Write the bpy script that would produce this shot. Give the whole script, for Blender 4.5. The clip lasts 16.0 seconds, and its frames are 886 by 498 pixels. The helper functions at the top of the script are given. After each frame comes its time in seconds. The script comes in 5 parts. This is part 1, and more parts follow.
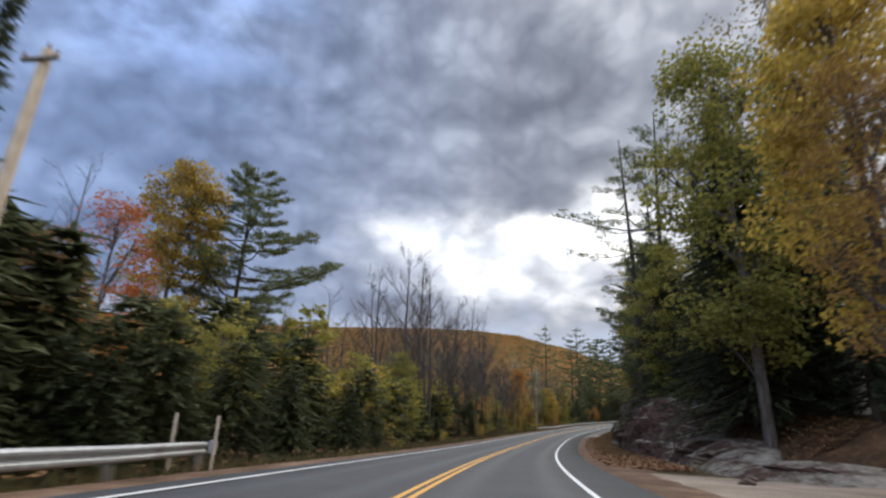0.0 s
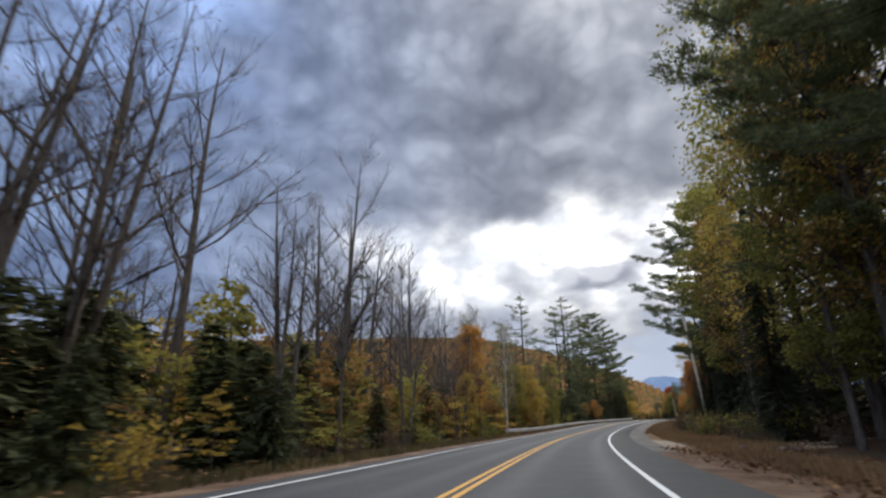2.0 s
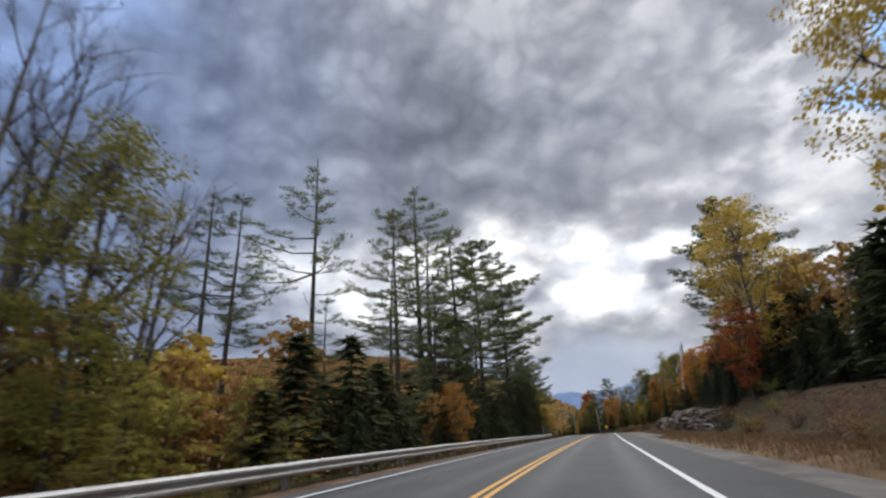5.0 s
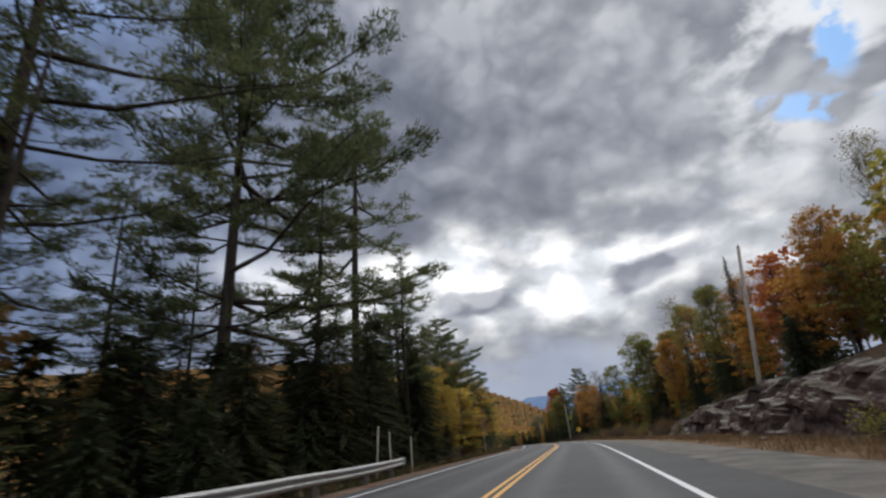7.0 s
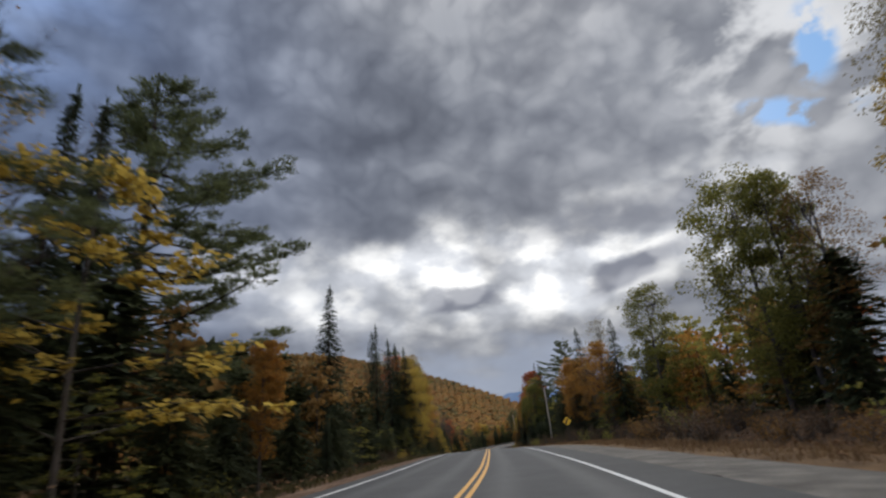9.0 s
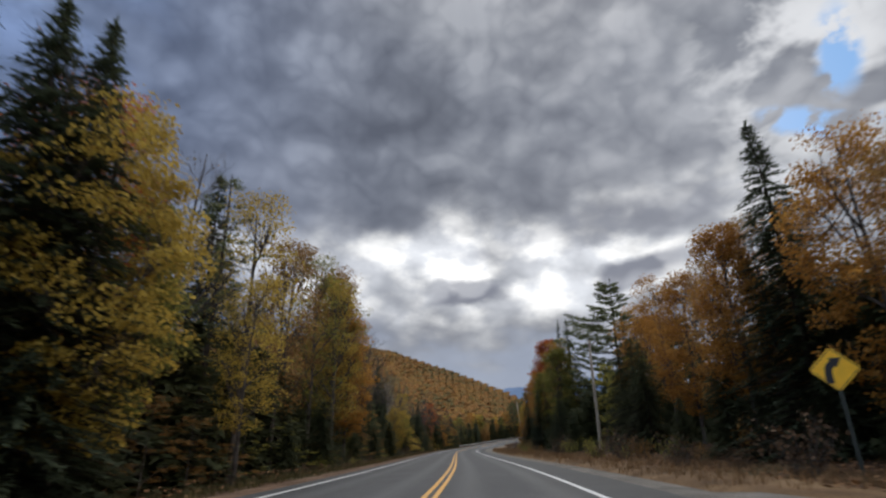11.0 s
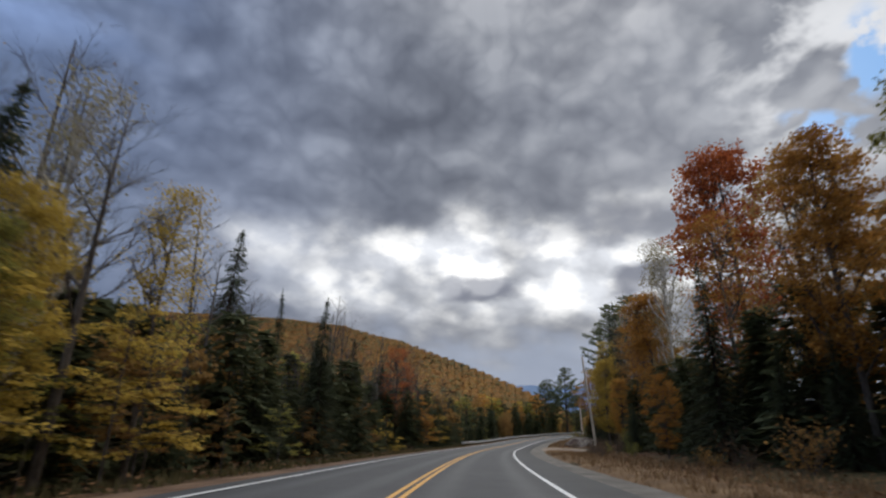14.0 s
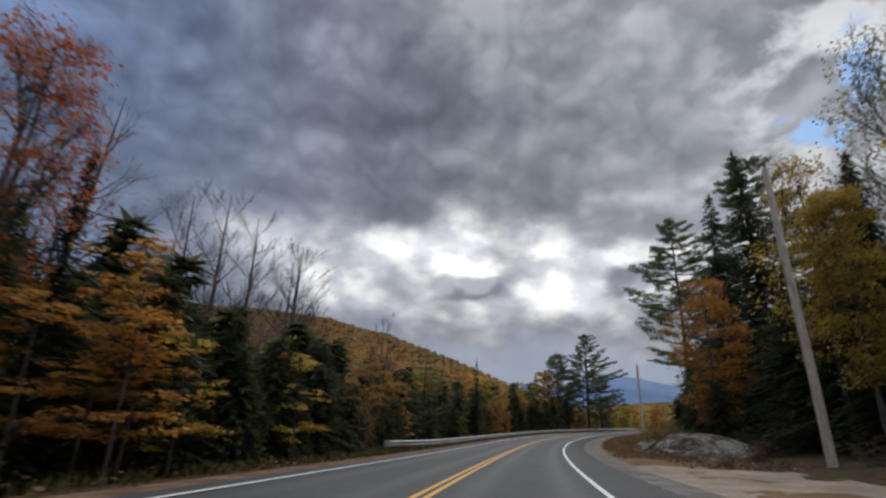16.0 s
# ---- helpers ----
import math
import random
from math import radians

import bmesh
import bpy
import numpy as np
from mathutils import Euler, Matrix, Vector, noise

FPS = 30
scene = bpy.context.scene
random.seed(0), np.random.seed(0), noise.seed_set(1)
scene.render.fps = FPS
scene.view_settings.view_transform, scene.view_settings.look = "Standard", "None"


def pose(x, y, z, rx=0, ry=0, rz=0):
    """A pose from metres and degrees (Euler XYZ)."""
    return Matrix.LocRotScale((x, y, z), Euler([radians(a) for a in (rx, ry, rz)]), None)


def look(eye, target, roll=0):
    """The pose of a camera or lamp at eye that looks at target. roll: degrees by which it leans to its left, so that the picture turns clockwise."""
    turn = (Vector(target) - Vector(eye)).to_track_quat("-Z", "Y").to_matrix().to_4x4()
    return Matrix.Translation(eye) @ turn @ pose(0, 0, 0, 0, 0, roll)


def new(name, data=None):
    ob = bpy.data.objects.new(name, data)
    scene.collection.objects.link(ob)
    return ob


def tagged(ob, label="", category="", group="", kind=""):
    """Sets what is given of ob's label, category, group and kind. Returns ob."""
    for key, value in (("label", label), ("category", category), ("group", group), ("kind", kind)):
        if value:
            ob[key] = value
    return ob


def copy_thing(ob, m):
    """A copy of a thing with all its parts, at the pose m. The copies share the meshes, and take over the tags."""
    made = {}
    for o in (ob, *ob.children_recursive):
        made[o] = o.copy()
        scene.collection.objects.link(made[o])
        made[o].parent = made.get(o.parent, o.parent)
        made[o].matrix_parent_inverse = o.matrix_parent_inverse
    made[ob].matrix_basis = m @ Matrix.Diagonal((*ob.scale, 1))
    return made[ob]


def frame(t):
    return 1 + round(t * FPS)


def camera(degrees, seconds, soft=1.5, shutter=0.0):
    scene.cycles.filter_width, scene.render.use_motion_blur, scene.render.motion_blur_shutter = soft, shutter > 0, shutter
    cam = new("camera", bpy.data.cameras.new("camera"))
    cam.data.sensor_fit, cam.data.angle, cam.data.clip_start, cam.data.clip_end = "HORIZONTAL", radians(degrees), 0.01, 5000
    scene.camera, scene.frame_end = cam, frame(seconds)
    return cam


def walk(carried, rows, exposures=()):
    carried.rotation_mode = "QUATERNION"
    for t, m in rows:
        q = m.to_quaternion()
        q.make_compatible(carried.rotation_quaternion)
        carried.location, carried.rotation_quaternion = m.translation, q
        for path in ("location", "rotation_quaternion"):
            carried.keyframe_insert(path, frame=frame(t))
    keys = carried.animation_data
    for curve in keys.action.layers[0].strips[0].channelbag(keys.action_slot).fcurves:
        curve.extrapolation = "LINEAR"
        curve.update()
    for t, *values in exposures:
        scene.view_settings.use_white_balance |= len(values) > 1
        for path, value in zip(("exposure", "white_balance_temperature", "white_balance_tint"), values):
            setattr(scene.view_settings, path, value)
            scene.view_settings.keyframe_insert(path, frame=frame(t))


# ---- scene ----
cam = camera(81.5, 16.0, soft=2.4, shutter=0.15)
PATH = [
    (0.0, pose(-0.04, -0.01, 0.89, 108.06, -2.32, -23.99)),
    (0.5, pose(7.38, 12.08, 0.44, 108.32, -1.86, -24.30)),
    (1.0, pose(15.34, 23.85, 0.06, 108.62, -1.23, -24.67)),
    (1.5, pose(23.87, 35.32, -0.15, 108.97, -0.29, -25.19)),
    (2.0, pose(32.76, 46.59, -0.23, 109.29, 0.50, -25.95)),
    (2.5, pose(42.04, 57.82, -0.20, 109.62, 0.81, -27.16)),
    (3.0, pose(51.58, 68.76, -0.11, 109.93, 0.74, -28.94)),
    (3.5, pose(61.27, 79.17, 0.02, 110.10, 0.32, -31.18)),
    (4.0, pose(71.34, 89.40, 0.23, 110.48, 0.58, -33.33)),
    (4.5, pose(81.97, 99.28, 0.56, 110.91, 1.63, -34.56)),
    (5.0, pose(93.10, 108.69, 0.99, 111.24, 2.88, -35.08)),
    (5.5, pose(104.58, 117.74, 1.37, 111.53, 4.12, -35.46)),
    (6.0, pose(116.04, 126.87, 1.69, 111.77, 5.00, -36.03)),
    (6.5, pose(127.56, 136.13, 1.97, 111.84, 4.96, -36.95)),
    (7.0, pose(138.96, 145.23, 2.25, 111.84, 4.76, -37.94)),
    (7.5, pose(149.93, 153.89, 2.52, 111.85, 4.93, -38.62)),
    (8.0, pose(160.67, 162.44, 2.77, 111.78, 5.05, -39.06)),
    (8.5, pose(171.20, 171.10, 2.97, 111.59, 5.02, -39.43)),
    (9.0, pose(181.67, 180.00, 3.10, 111.19, 4.46, -39.98)),
    (9.5, pose(192.02, 189.32, 3.24, 110.68, 3.68, -40.86)),
    (10.0, pose(201.91, 199.03, 3.42, 110.32, 2.92, -41.42)),
    (10.5, pose(211.45, 208.87, 3.55, 110.27, 2.04, -41.10)),
    (11.0, pose(220.97, 218.54, 3.53, 110.29, 1.21, -40.36)),
    (11.5, pose(230.25, 228.12, 3.40, 110.21, 0.69, -39.94)),
    (12.0, pose(239.27, 237.82, 3.23, 110.08, 0.36, -39.76)),
    (12.5, pose(248.12, 247.62, 3.04, 110.02, 0.31, -39.61)),
    (13.0, pose(257.11, 257.53, 2.85, 110.01, 0.19, -39.48)),
    (13.5, pose(266.50, 267.82, 2.67, 109.96, -0.35, -39.43)),
    (14.0, pose(276.04, 278.14, 2.51, 109.91, -0.88, -39.46)),
    (14.5, pose(285.66, 288.26, 2.38, 109.92, -0.90, -39.58)),
    (15.0, pose(295.28, 297.97, 2.26, 109.92, -0.86, -39.83)),
    (15.5, pose(304.56, 306.97, 2.16, 109.83, -1.25, -40.17)),
    (16.0, pose(313.87, 315.54, 2.09, 109.75, -1.69, -40.57)),
]
walk(cam, PATH, exposures=[(0.0, 1.0), (3.5, 0.78), (6.5, 0.54), (8.5, 0.22), (13.5, 0.31), (16.0, 0.22)])

# ---- sky, sun ----
SUN_AZ, SUN_EL = 60.0, 34.0
world = bpy.data.worlds.new("overcast_sky")
scene.world = world
world.use_nodes = True


class Nodes:
    """Short spelling for node graphs."""

    def __init__(self, tree):
        self.t = tree

    def add(self, kind, **inputs):
        n = self.t.nodes.new(kind)
        for k, v in inputs.items():
            if k == "props":
                for a, b in v.items():
                    setattr(n, a, b)
            else:
                self.put(n, int(k[1:]) if k[0] == "i" and k[1:].isdigit() else k, v)
        return n

    def put(self, n, key, v):
        if isinstance(v, bpy.types.NodeSocket):
            self.t.links.new(v, n.inputs[key])
        else:
            n.inputs[key].default_value = v

    def math(self, op, a, b=0.0, c=0.0):
        n = self.add("ShaderNodeMath", props={"operation": op}, i0=a, i1=b, i2=c)
        return n.outputs[0]

    def smooth(self, v, lo, hi, a=0.0, b=1.0):
        n = self.add("ShaderNodeMapRange", props={"interpolation_type": "SMOOTHSTEP"}, i0=v, i1=lo, i2=hi, i3=a, i4=b)
        return n.outputs[0]

    def mix(self, f, a, b, blend="MIX"):
        n = self.add("ShaderNodeMix", props={"data_type": "RGBA", "blend_type": blend})
        self.put(n, 0, f), self.put(n, 6, a), self.put(n, 7, b)
        return n.outputs[2]

    def noise(self, vec, scale, detail=5.0, rough=0.55, warp=0.0):
        n = self.add("ShaderNodeTexNoise", Scale=scale, Detail=detail, Roughness=rough, Distortion=warp)
        if vec is not None:
            self.put(n, "Vector", vec)
        return n.outputs["Fac"]

    def ramp(self, v, *stops):
        n = self.add("ShaderNodeValToRGB", i0=v)
        e = n.color_ramp.elements
        while len(e) < len(stops):
            e.new(0.5)
        for q, (p, c) in zip(e, stops):
            q.position, q.color = p, (*c, 1)
        return n.outputs[0]


def build_sky():
    t = world.node_tree
    t.nodes.clear()
    g = Nodes(t)
    sky = g.add("ShaderNodeTexSky", props={"sky_type": "NISHITA", "sun_disc": False, "sun_elevation": radians(SUN_EL), "sun_rotation": radians(SUN_AZ)})
    way = g.add("ShaderNodeTexCoord").outputs["Generated"]
    sep = g.add("ShaderNodeSeparateXYZ", i0=way)
    x, y, z = sep.outputs
    # clouds lie on a sheet overhead
    up = g.math("ADD", g.math("MAXIMUM", z, 0.0), 0.34)
    flat = g.add("ShaderNodeCombineXYZ", i0=g.math("DIVIDE", x, up), i1=g.math("DIVIDE", y, up), i2=z).outputs[0]
    az = g.math("MULTIPLY", g.math("ARCTAN2", x, y), 57.29578)
    el = g.math("MULTIPLY", g.math("ARCSINE", z), 57.29578)
    wide = g.add("ShaderNodeCombineXYZ", i0=g.math("DIVIDE", az, 10.0), i1=g.math("DIVIDE", el, 7.0), i2=0.0).outputs[0]
    wob = g.noise(flat, 3.2, 5.0, 0.5)
    wob2 = g.noise(g.add("ShaderNodeVectorMath", props={"operation": "ADD"}, i0=flat, i1=(7.3, 2.1, 4.0)).outputs[0], 3.8, 5.0, 0.5)
    azw = g.math("ADD", az, g.math("MULTIPLY", g.math("SUBTRACT", wob, 0.5), 34.0))
    elw = g.math("ADD", el, g.math("MULTIPLY", g.math("SUBTRACT", wob2, 0.5), 12.0))

    aznear = g.math("ADD", az, g.math("MULTIPLY", g.math("SUBTRACT", wob, 0.5), 9.0))
    elnear = g.math("ADD", el, g.math("MULTIPLY", g.math("SUBTRACT", wob2, 0.5), 5.0))

    def spot(a0, e0, wa, we, tilt=0.0, soft=0.35, azw=azw, elw=elw):
        """1 within an uneven ellipse of the sky, 0 outside."""
        da, de = g.math("SUBTRACT", azw, a0), g.math("SUBTRACT", elw, e0)
        de = g.math("SUBTRACT", de, g.math("MULTIPLY", da, tilt))
        r = g.math("SQRT", g.math("ADD", g.math("POWER", g.math("DIVIDE", da, wa), 2.0), g.math("POWER", g.math("DIVIDE", de, we), 2.0)))
        return g.smooth(r, 1.0 - soft, 1.0 + soft, 1.0, 0.0)

    big = g.noise(wide, 0.30, 2.0, 0.45)
    mid = g.noise(wide, 0.72, 4.0, 0.50, 0.1)
    fine = g.noise(wide, 2.2, 4.0, 0.52)

    def billow(vec):
        """Rounded heaps of cloud."""
        out = None
        for sc, wt in ((0.55, 0.56), (1.25, 0.30), (2.9, 0.14)):
            b = g.math("MULTIPLY", g.math("ABSOLUTE", g.math("SUBTRACT", g.noise(vec, sc, 1.0, 0.4, 0.1), 0.5)), 4.0 * wt)
            out = b if out is None else g.math("ADD", out, b)
        return out

    # the heaps are lit from the bright part low ahead
    heap = billow(wide)
    lit = g.math("SUBTRACT", heap, billow(g.add("ShaderNodeVectorMath", props={"operation": "ADD"}, i0=wide, i1=(0.10, -0.22, 0.0)).outputs[0]))
    body = g.math("ADD", g.math("ADD", g.math("MULTIPLY", big, 0.30), g.math("ADD", g.math("MULTIPLY", mid, 0.28), g.math("MULTIPLY", fine, 0.08))), g.math("ADD", g.math("MULTIPLY", heap, 0.20), g.math("MULTIPLY", lit, 0.20)))
    grey = g.ramp(body, (0.20, (0.112, 0.120, 0.143)), (0.31, (0.158, 0.168, 0.194)), (0.40, (0.212, 0.223, 0.250)), (0.52, (0.325, 0.335, 0.360)))
    # faint hanging streaks
    hang = g.noise(g.add("ShaderNodeCombineXYZ", i0=g.math("MULTIPLY", az, 0.11), i1=g.math("MULTIPLY", el, 0.022), i2=3.0).outputs[0], 2.6, 4.0, 0.6)
    grey = g.mix(1.0, grey, g.ramp(hang, (0.32, (0.93, 0.93, 0.935)), (0.66, (1.0, 1.0, 1.0))), "MULTIPLY")
    # bluer and darker away from the sun's side, paler towards it
    side = g.smooth(az, -16.0, 46.0)
    grey = g.mix(side, g.mix(1.0, grey, (0.48, 0.63, 0.94, 1), "MULTIPLY"), grey)
    heavy = g.math("MULTIPLY", spot(30.0, 33.0, 40.0, 11.0, 0.0, 0.7), 0.62)
    grey = g.mix(heavy, grey, g.mix(1.0, grey, (0.56, 0.60, 0.68, 1), "MULTIPLY"))
    pale = g.math("MULTIPLY", g.math("MULTIPLY", g.smooth(az, 44.0, 58.0), g.smooth(az, 60.0, 74.0, 1.0, 0.0)), g.smooth(el, 20.0, 27.0))
    grey = g.mix(g.math("MULTIPLY", pale, 0.8), grey, g.mix(1.0, grey, (1.22, 1.20, 1.17, 1), "MULTIPLY"))
    # the thin bright part of the cover round the sun's side, low ahead
    lightness = g.noise(wide, 1.1, 4.0, 0.52, 0.2)
    glow = g.math("MULTIPLY", g.math("MAXIMUM", spot(47.0, 17.6, 24.0, 5.4, 0.02, 0.6), g.math("MULTIPLY", spot(66.0, 22.0, 14.0, 3.2, 0.15, 0.6), 0.45)), g.smooth(g.math("ADD", g.math("MULTIPLY", lightness, 0.7), g.math("MULTIPLY", heap, 0.3)), 0.30, 0.56, 0.30, 1.0))
    white = g.mix(g.smooth(fine, 0.4, 0.62), (0.58, 0.60, 0.64, 1), (0.88, 0.88, 0.87, 1))
    col = g.mix(glow, grey, white)
    # breaks in the cover
    gap = g.math("MULTIPLY", spot(82.0, 32.0, 10.0, 8.0, 0.0, 0.6, aznear, elnear), g.smooth(lightness, 0.47, 0.60))
    col = g.mix(g.math("MULTIPLY", gap, 0.75), col, (0.58, 0.59, 0.61, 1))
    blue = g.math("MULTIPLY", spot(82.0, 27.2, 4.4, 1.3, -0.35, 0.4, aznear, elnear), g.smooth(fine, 0.45, 0.55))
    blue2 = g.math("MULTIPLY", spot(85.0, 32.0, 2.2, 2.8, 0.0, 0.4, aznear, elnear), g.smooth(fine, 0.42, 0.54))
    clear = g.mix(1.0, sky.outputs[0], (0.085, 0.085, 0.085, 1), "MULTIPLY")
    clear = g.mix(0.75, clear, (0.10, 0.27, 0.54, 1))
    col = g.mix(g.math("MAXIMUM", blue, blue2), col, clear)
    thin = g.math("MULTIPLY", spot(-10.0, 39.0, 13.0, 7.0, 0.0, 0.6), g.smooth(wob, 0.42, 0.6, 0.0, 0.55))
    col = g.mix(thin, col, (0.30, 0.43, 0.75, 1))
    # darker scraps in front of the glow and a slate bank over the hills
    scrap = g.math("MAXIMUM", spot(43.6, 15.5, 4.6, 1.25, 0.05, 0.35, aznear, elnear), spot(62.2, 16.2, 6.0, 1.7, 0.26, 0.35, aznear, elnear))
    scrap = g.math("MAXIMUM", scrap, g.math("MULTIPLY", spot(60.0, 21.5, 14.0, 1.7, 0.10, 0.5), 0.5))
    col = g.mix(g.math("MULTIPLY", scrap, 0.92), col, g.mix(g.smooth(g.math("ADD", heap, lit), 0.1, 0.6), (0.14, 0.15, 0.185, 1), (0.27, 0.28, 0.315, 1)))
    low = g.smooth(elw, 6.4, 11.0, 1.0, 0.0)
    col = g.mix(g.math("MULTIPLY", low, 0.8), col, (0.225, 0.258, 0.330, 1))
    # thinner cover overhead
    col = g.mix(g.smooth(el, 42.0, 75.0), col, g.mix(1.0, col, (1.55, 1.55, 1.50, 1), "MULTIPLY"))
    # the unseen half of the sky, brightened to light what faces it
    rear = g.smooth(g.math("ABSOLUTE", g.math("SUBTRACT", az, 39.0)), 75.0, 125.0)
    col = g.mix(g.math("MULTIPLY", rear, g.smooth(el, -2.0, 14.0)), col, g.mix(1.0, col, (5.0, 4.4, 3.5, 1), "MULTIPLY"))
    back = g.add("ShaderNodeBackground", Color=col, Strength=1.25)
    t.links.new(back.outputs[0], g.add("ShaderNodeOutputWorld").inputs[0])


build_sky()
sun = new("sun", bpy.data.lights.new("sun", "SUN"))
sun.data.energy, sun.data.angle, sun.data.color = 1.5, radians(50), (1.0, 0.96, 0.90)
a, e = radians(SUN_AZ), radians(SUN_EL + 22)
sun.matrix_world = look((math.sin(a) * math.cos(e) * 90, math.cos(a) * math.cos(e) * 90, math.sin(e) * 90), (0, 0, 0))

# ---- materials ----


def material(name, rough=0.8, metal=0.0):
    m = bpy.data.materials.new(name)
    m.use_nodes = True
    g = Nodes(m.node_tree)
    b = m.node_tree.nodes["Principled BSDF"]
    b.inputs["Roughness"].default_value, b.inputs["Metallic"].default_value = rough, metal
    if rough >= 0.85:
        b.inputs["Specular IOR Level"].default_value = 0.12
    return m, g, b


def bump(g, b, height, strength=0.4, dist=0.02):
    n = g.add("ShaderNodeBump", Strength=strength, Distance=dist, Height=height)
    g.put(b, "Normal", n.outputs[0])


def leaf_material(name, dark, mid, light, through_light=0.58):
    """Leaves: a tint for each tree and one for each leaf, letting some light through."""
    m, g, b = material(name, 0.75)
    leaf = g.add("ShaderNodeNewGeometry").outputs["Random Per Island"]
    tree = g.add("ShaderNodeObjectInfo").outputs["Random"]
    place = g.add("ShaderNodeTexCoord").outputs["Object"]
    patch = g.noise(place, 0.35, 3.0)
    v = g.math("ADD", g.math("MULTIPLY", leaf, 0.5), g.math("ADD", g.math("MULTIPLY", patch, 0.7), g.math("MULTIPLY", tree, 0.3)))
    col = g.ramp(g.math("SUBTRACT", v, 0.25), (0.12, dark), (0.5, mid), (0.88, light))
    g.put(b, "Base Color", col)
    b.inputs["Specular IOR Level"].default_value = 0.12
    tr = g.add("ShaderNodeBsdfTranslucent", Color=col)
    mx = g.add("ShaderNodeMixShader", i0=through_light, i1=b.outputs[0], i2=tr.outputs[0])
    m.node_tree.links.new(mx.outputs[0], m.node_tree.nodes["Material Output"].inputs[0])
    return m


def bark_material(name, dark, light, scale=1.0):
    m, g, b = material(name, 0.9)
    p = g.add("ShaderNodeTexCoord").outputs["Object"]
    q = g.add("ShaderNodeMapping", i0=p, Scale=(6 * scale, 6 * scale, 1.1 * scale)).outputs[0]
    n = g.noise(q, 2.0, 6.0, 0.65)
    g.put(b, "Base Color", g.ramp(n, (0.35, dark), (0.68, light)))
    bump(g, b, n, 0.6, 0.03)
    return m


def ground_material():
    m, g, b = material("leaf_litter", 0.95)
    p = g.add("ShaderNodeTexCoord").outputs["Object"]
    a1, a2, a3 = g.noise(p, 0.18, 4.0), g.noise(p, 2.2, 6.0, 0.7), g.noise(p, 16.0, 3.0, 0.7)
    soil = g.ramp(a2, (0.32, (0.020, 0.012, 0.008)), (0.5, (0.056, 0.032, 0.018)), (0.68, (0.110, 0.062, 0.032)))
    moss = g.ramp(a3, (0.35, (0.026, 0.026, 0.012)), (0.65, (0.080, 0.066, 0.032)))
    col = g.mix(g.smooth(a1, 0.45, 0.62), soil, moss)
    g.put(b, "Base Color", g.mix(g.math("MULTIPLY", g.smooth(a3, 0.56, 0.66), 0.6), col, (0.17, 0.085, 0.036, 1)))
    bump(g, b, g.math("ADD", a2, a3), 0.8, 0.08)
    return m


def asphalt_material():
    m, g, b = material("worn_asphalt", 0.70)
    b.inputs["Specular IOR Level"].default_value = 0.3
    p = g.add("ShaderNodeTexCoord").outputs["Object"]
    grit, blot, lane = g.noise(p, 60.0, 3.0, 0.8), g.noise(p, 0.5, 5.0, 0.6), g.noise(p, 5.0, 4.0)
    uv = g.add("ShaderNodeUVMap").outputs[0]
    across = g.add("ShaderNodeSeparateXYZ", i0=uv).outputs[0]
    # the wheels polish two tracks in each lane
    track = g.math("MAXIMUM", g.smooth(g.math("ABSOLUTE", g.math("SUBTRACT", g.math("ABSOLUTE", g.math("SUBTRACT", across, 0.0)), 0.85)), 0.0, 0.5, 1.0, 0.0),
                   g.smooth(g.math("ABSOLUTE", g.math("SUBTRACT", g.math("ABSOLUTE", g.math("ADD", across, 3.33)), 0.85)), 0.0, 0.5, 1.0, 0.0))
    v = g.math("ADD", g.math("MULTIPLY", grit, 0.45), g.math("ADD", g.math("MULTIPLY", blot, 0.35), g.math("MULTIPLY", lane, 0.2)))
    col = g.ramp(v, (0.34, (0.027, 0.028, 0.030)), (0.52, (0.044, 0.045, 0.047)), (0.68, (0.074, 0.074, 0.075)))
    col = g.mix(g.math("MULTIPLY", track, 0.35), col, (0.058, 0.059, 0.061, 1))
    # cracks with sealer
    cr = g.add("ShaderNodeTexVoronoi", props={"feature": "DISTANCE_TO_EDGE"}, Scale=0.22)
    g.put(cr, "Vector", g.add("ShaderNodeVectorMath", props={"operation": "ADD"}, i0=p, i1=g.add("ShaderNodeTexNoise", Scale=0.8).outputs["Color"]).outputs[0])
    crack = g.math("MULTIPLY", g.smooth(cr.outputs[0], 0.003, 0.010, 1.0, 0.0), g.smooth(blot, 0.5, 0.6))
    col = g.mix(g.math("MULTIPLY", crack, 0.7), col, (0.03, 0.03, 0.03, 1))
    g.put(b, "Base Color", col)
    g.put(b, "Roughness", g.math("SUBTRACT", 0.76, g.math("MULTIPLY", track, 0.10)))
    bump(g, b, grit, 0.35, 0.006)
    return m


def paint_material(name, colour, worn):
    m, g, b = material(name, 0.6)
    p = g.add("ShaderNodeTexCoord").outputs["Object"]
    n = g.math("ADD", g.math("MULTIPLY", g.noise(p, 28.0, 4.0, 0.75), 0.6), g.math("MULTIPLY", g.noise(p, 1.6, 4.0), 0.4))
    g.put(b, "Base Color", g.mix(g.smooth(n, 0.56, 0.68), (*colour, 1), (*worn, 1)))
    bump(g, b, n, 0.2, 0.004)
    return m


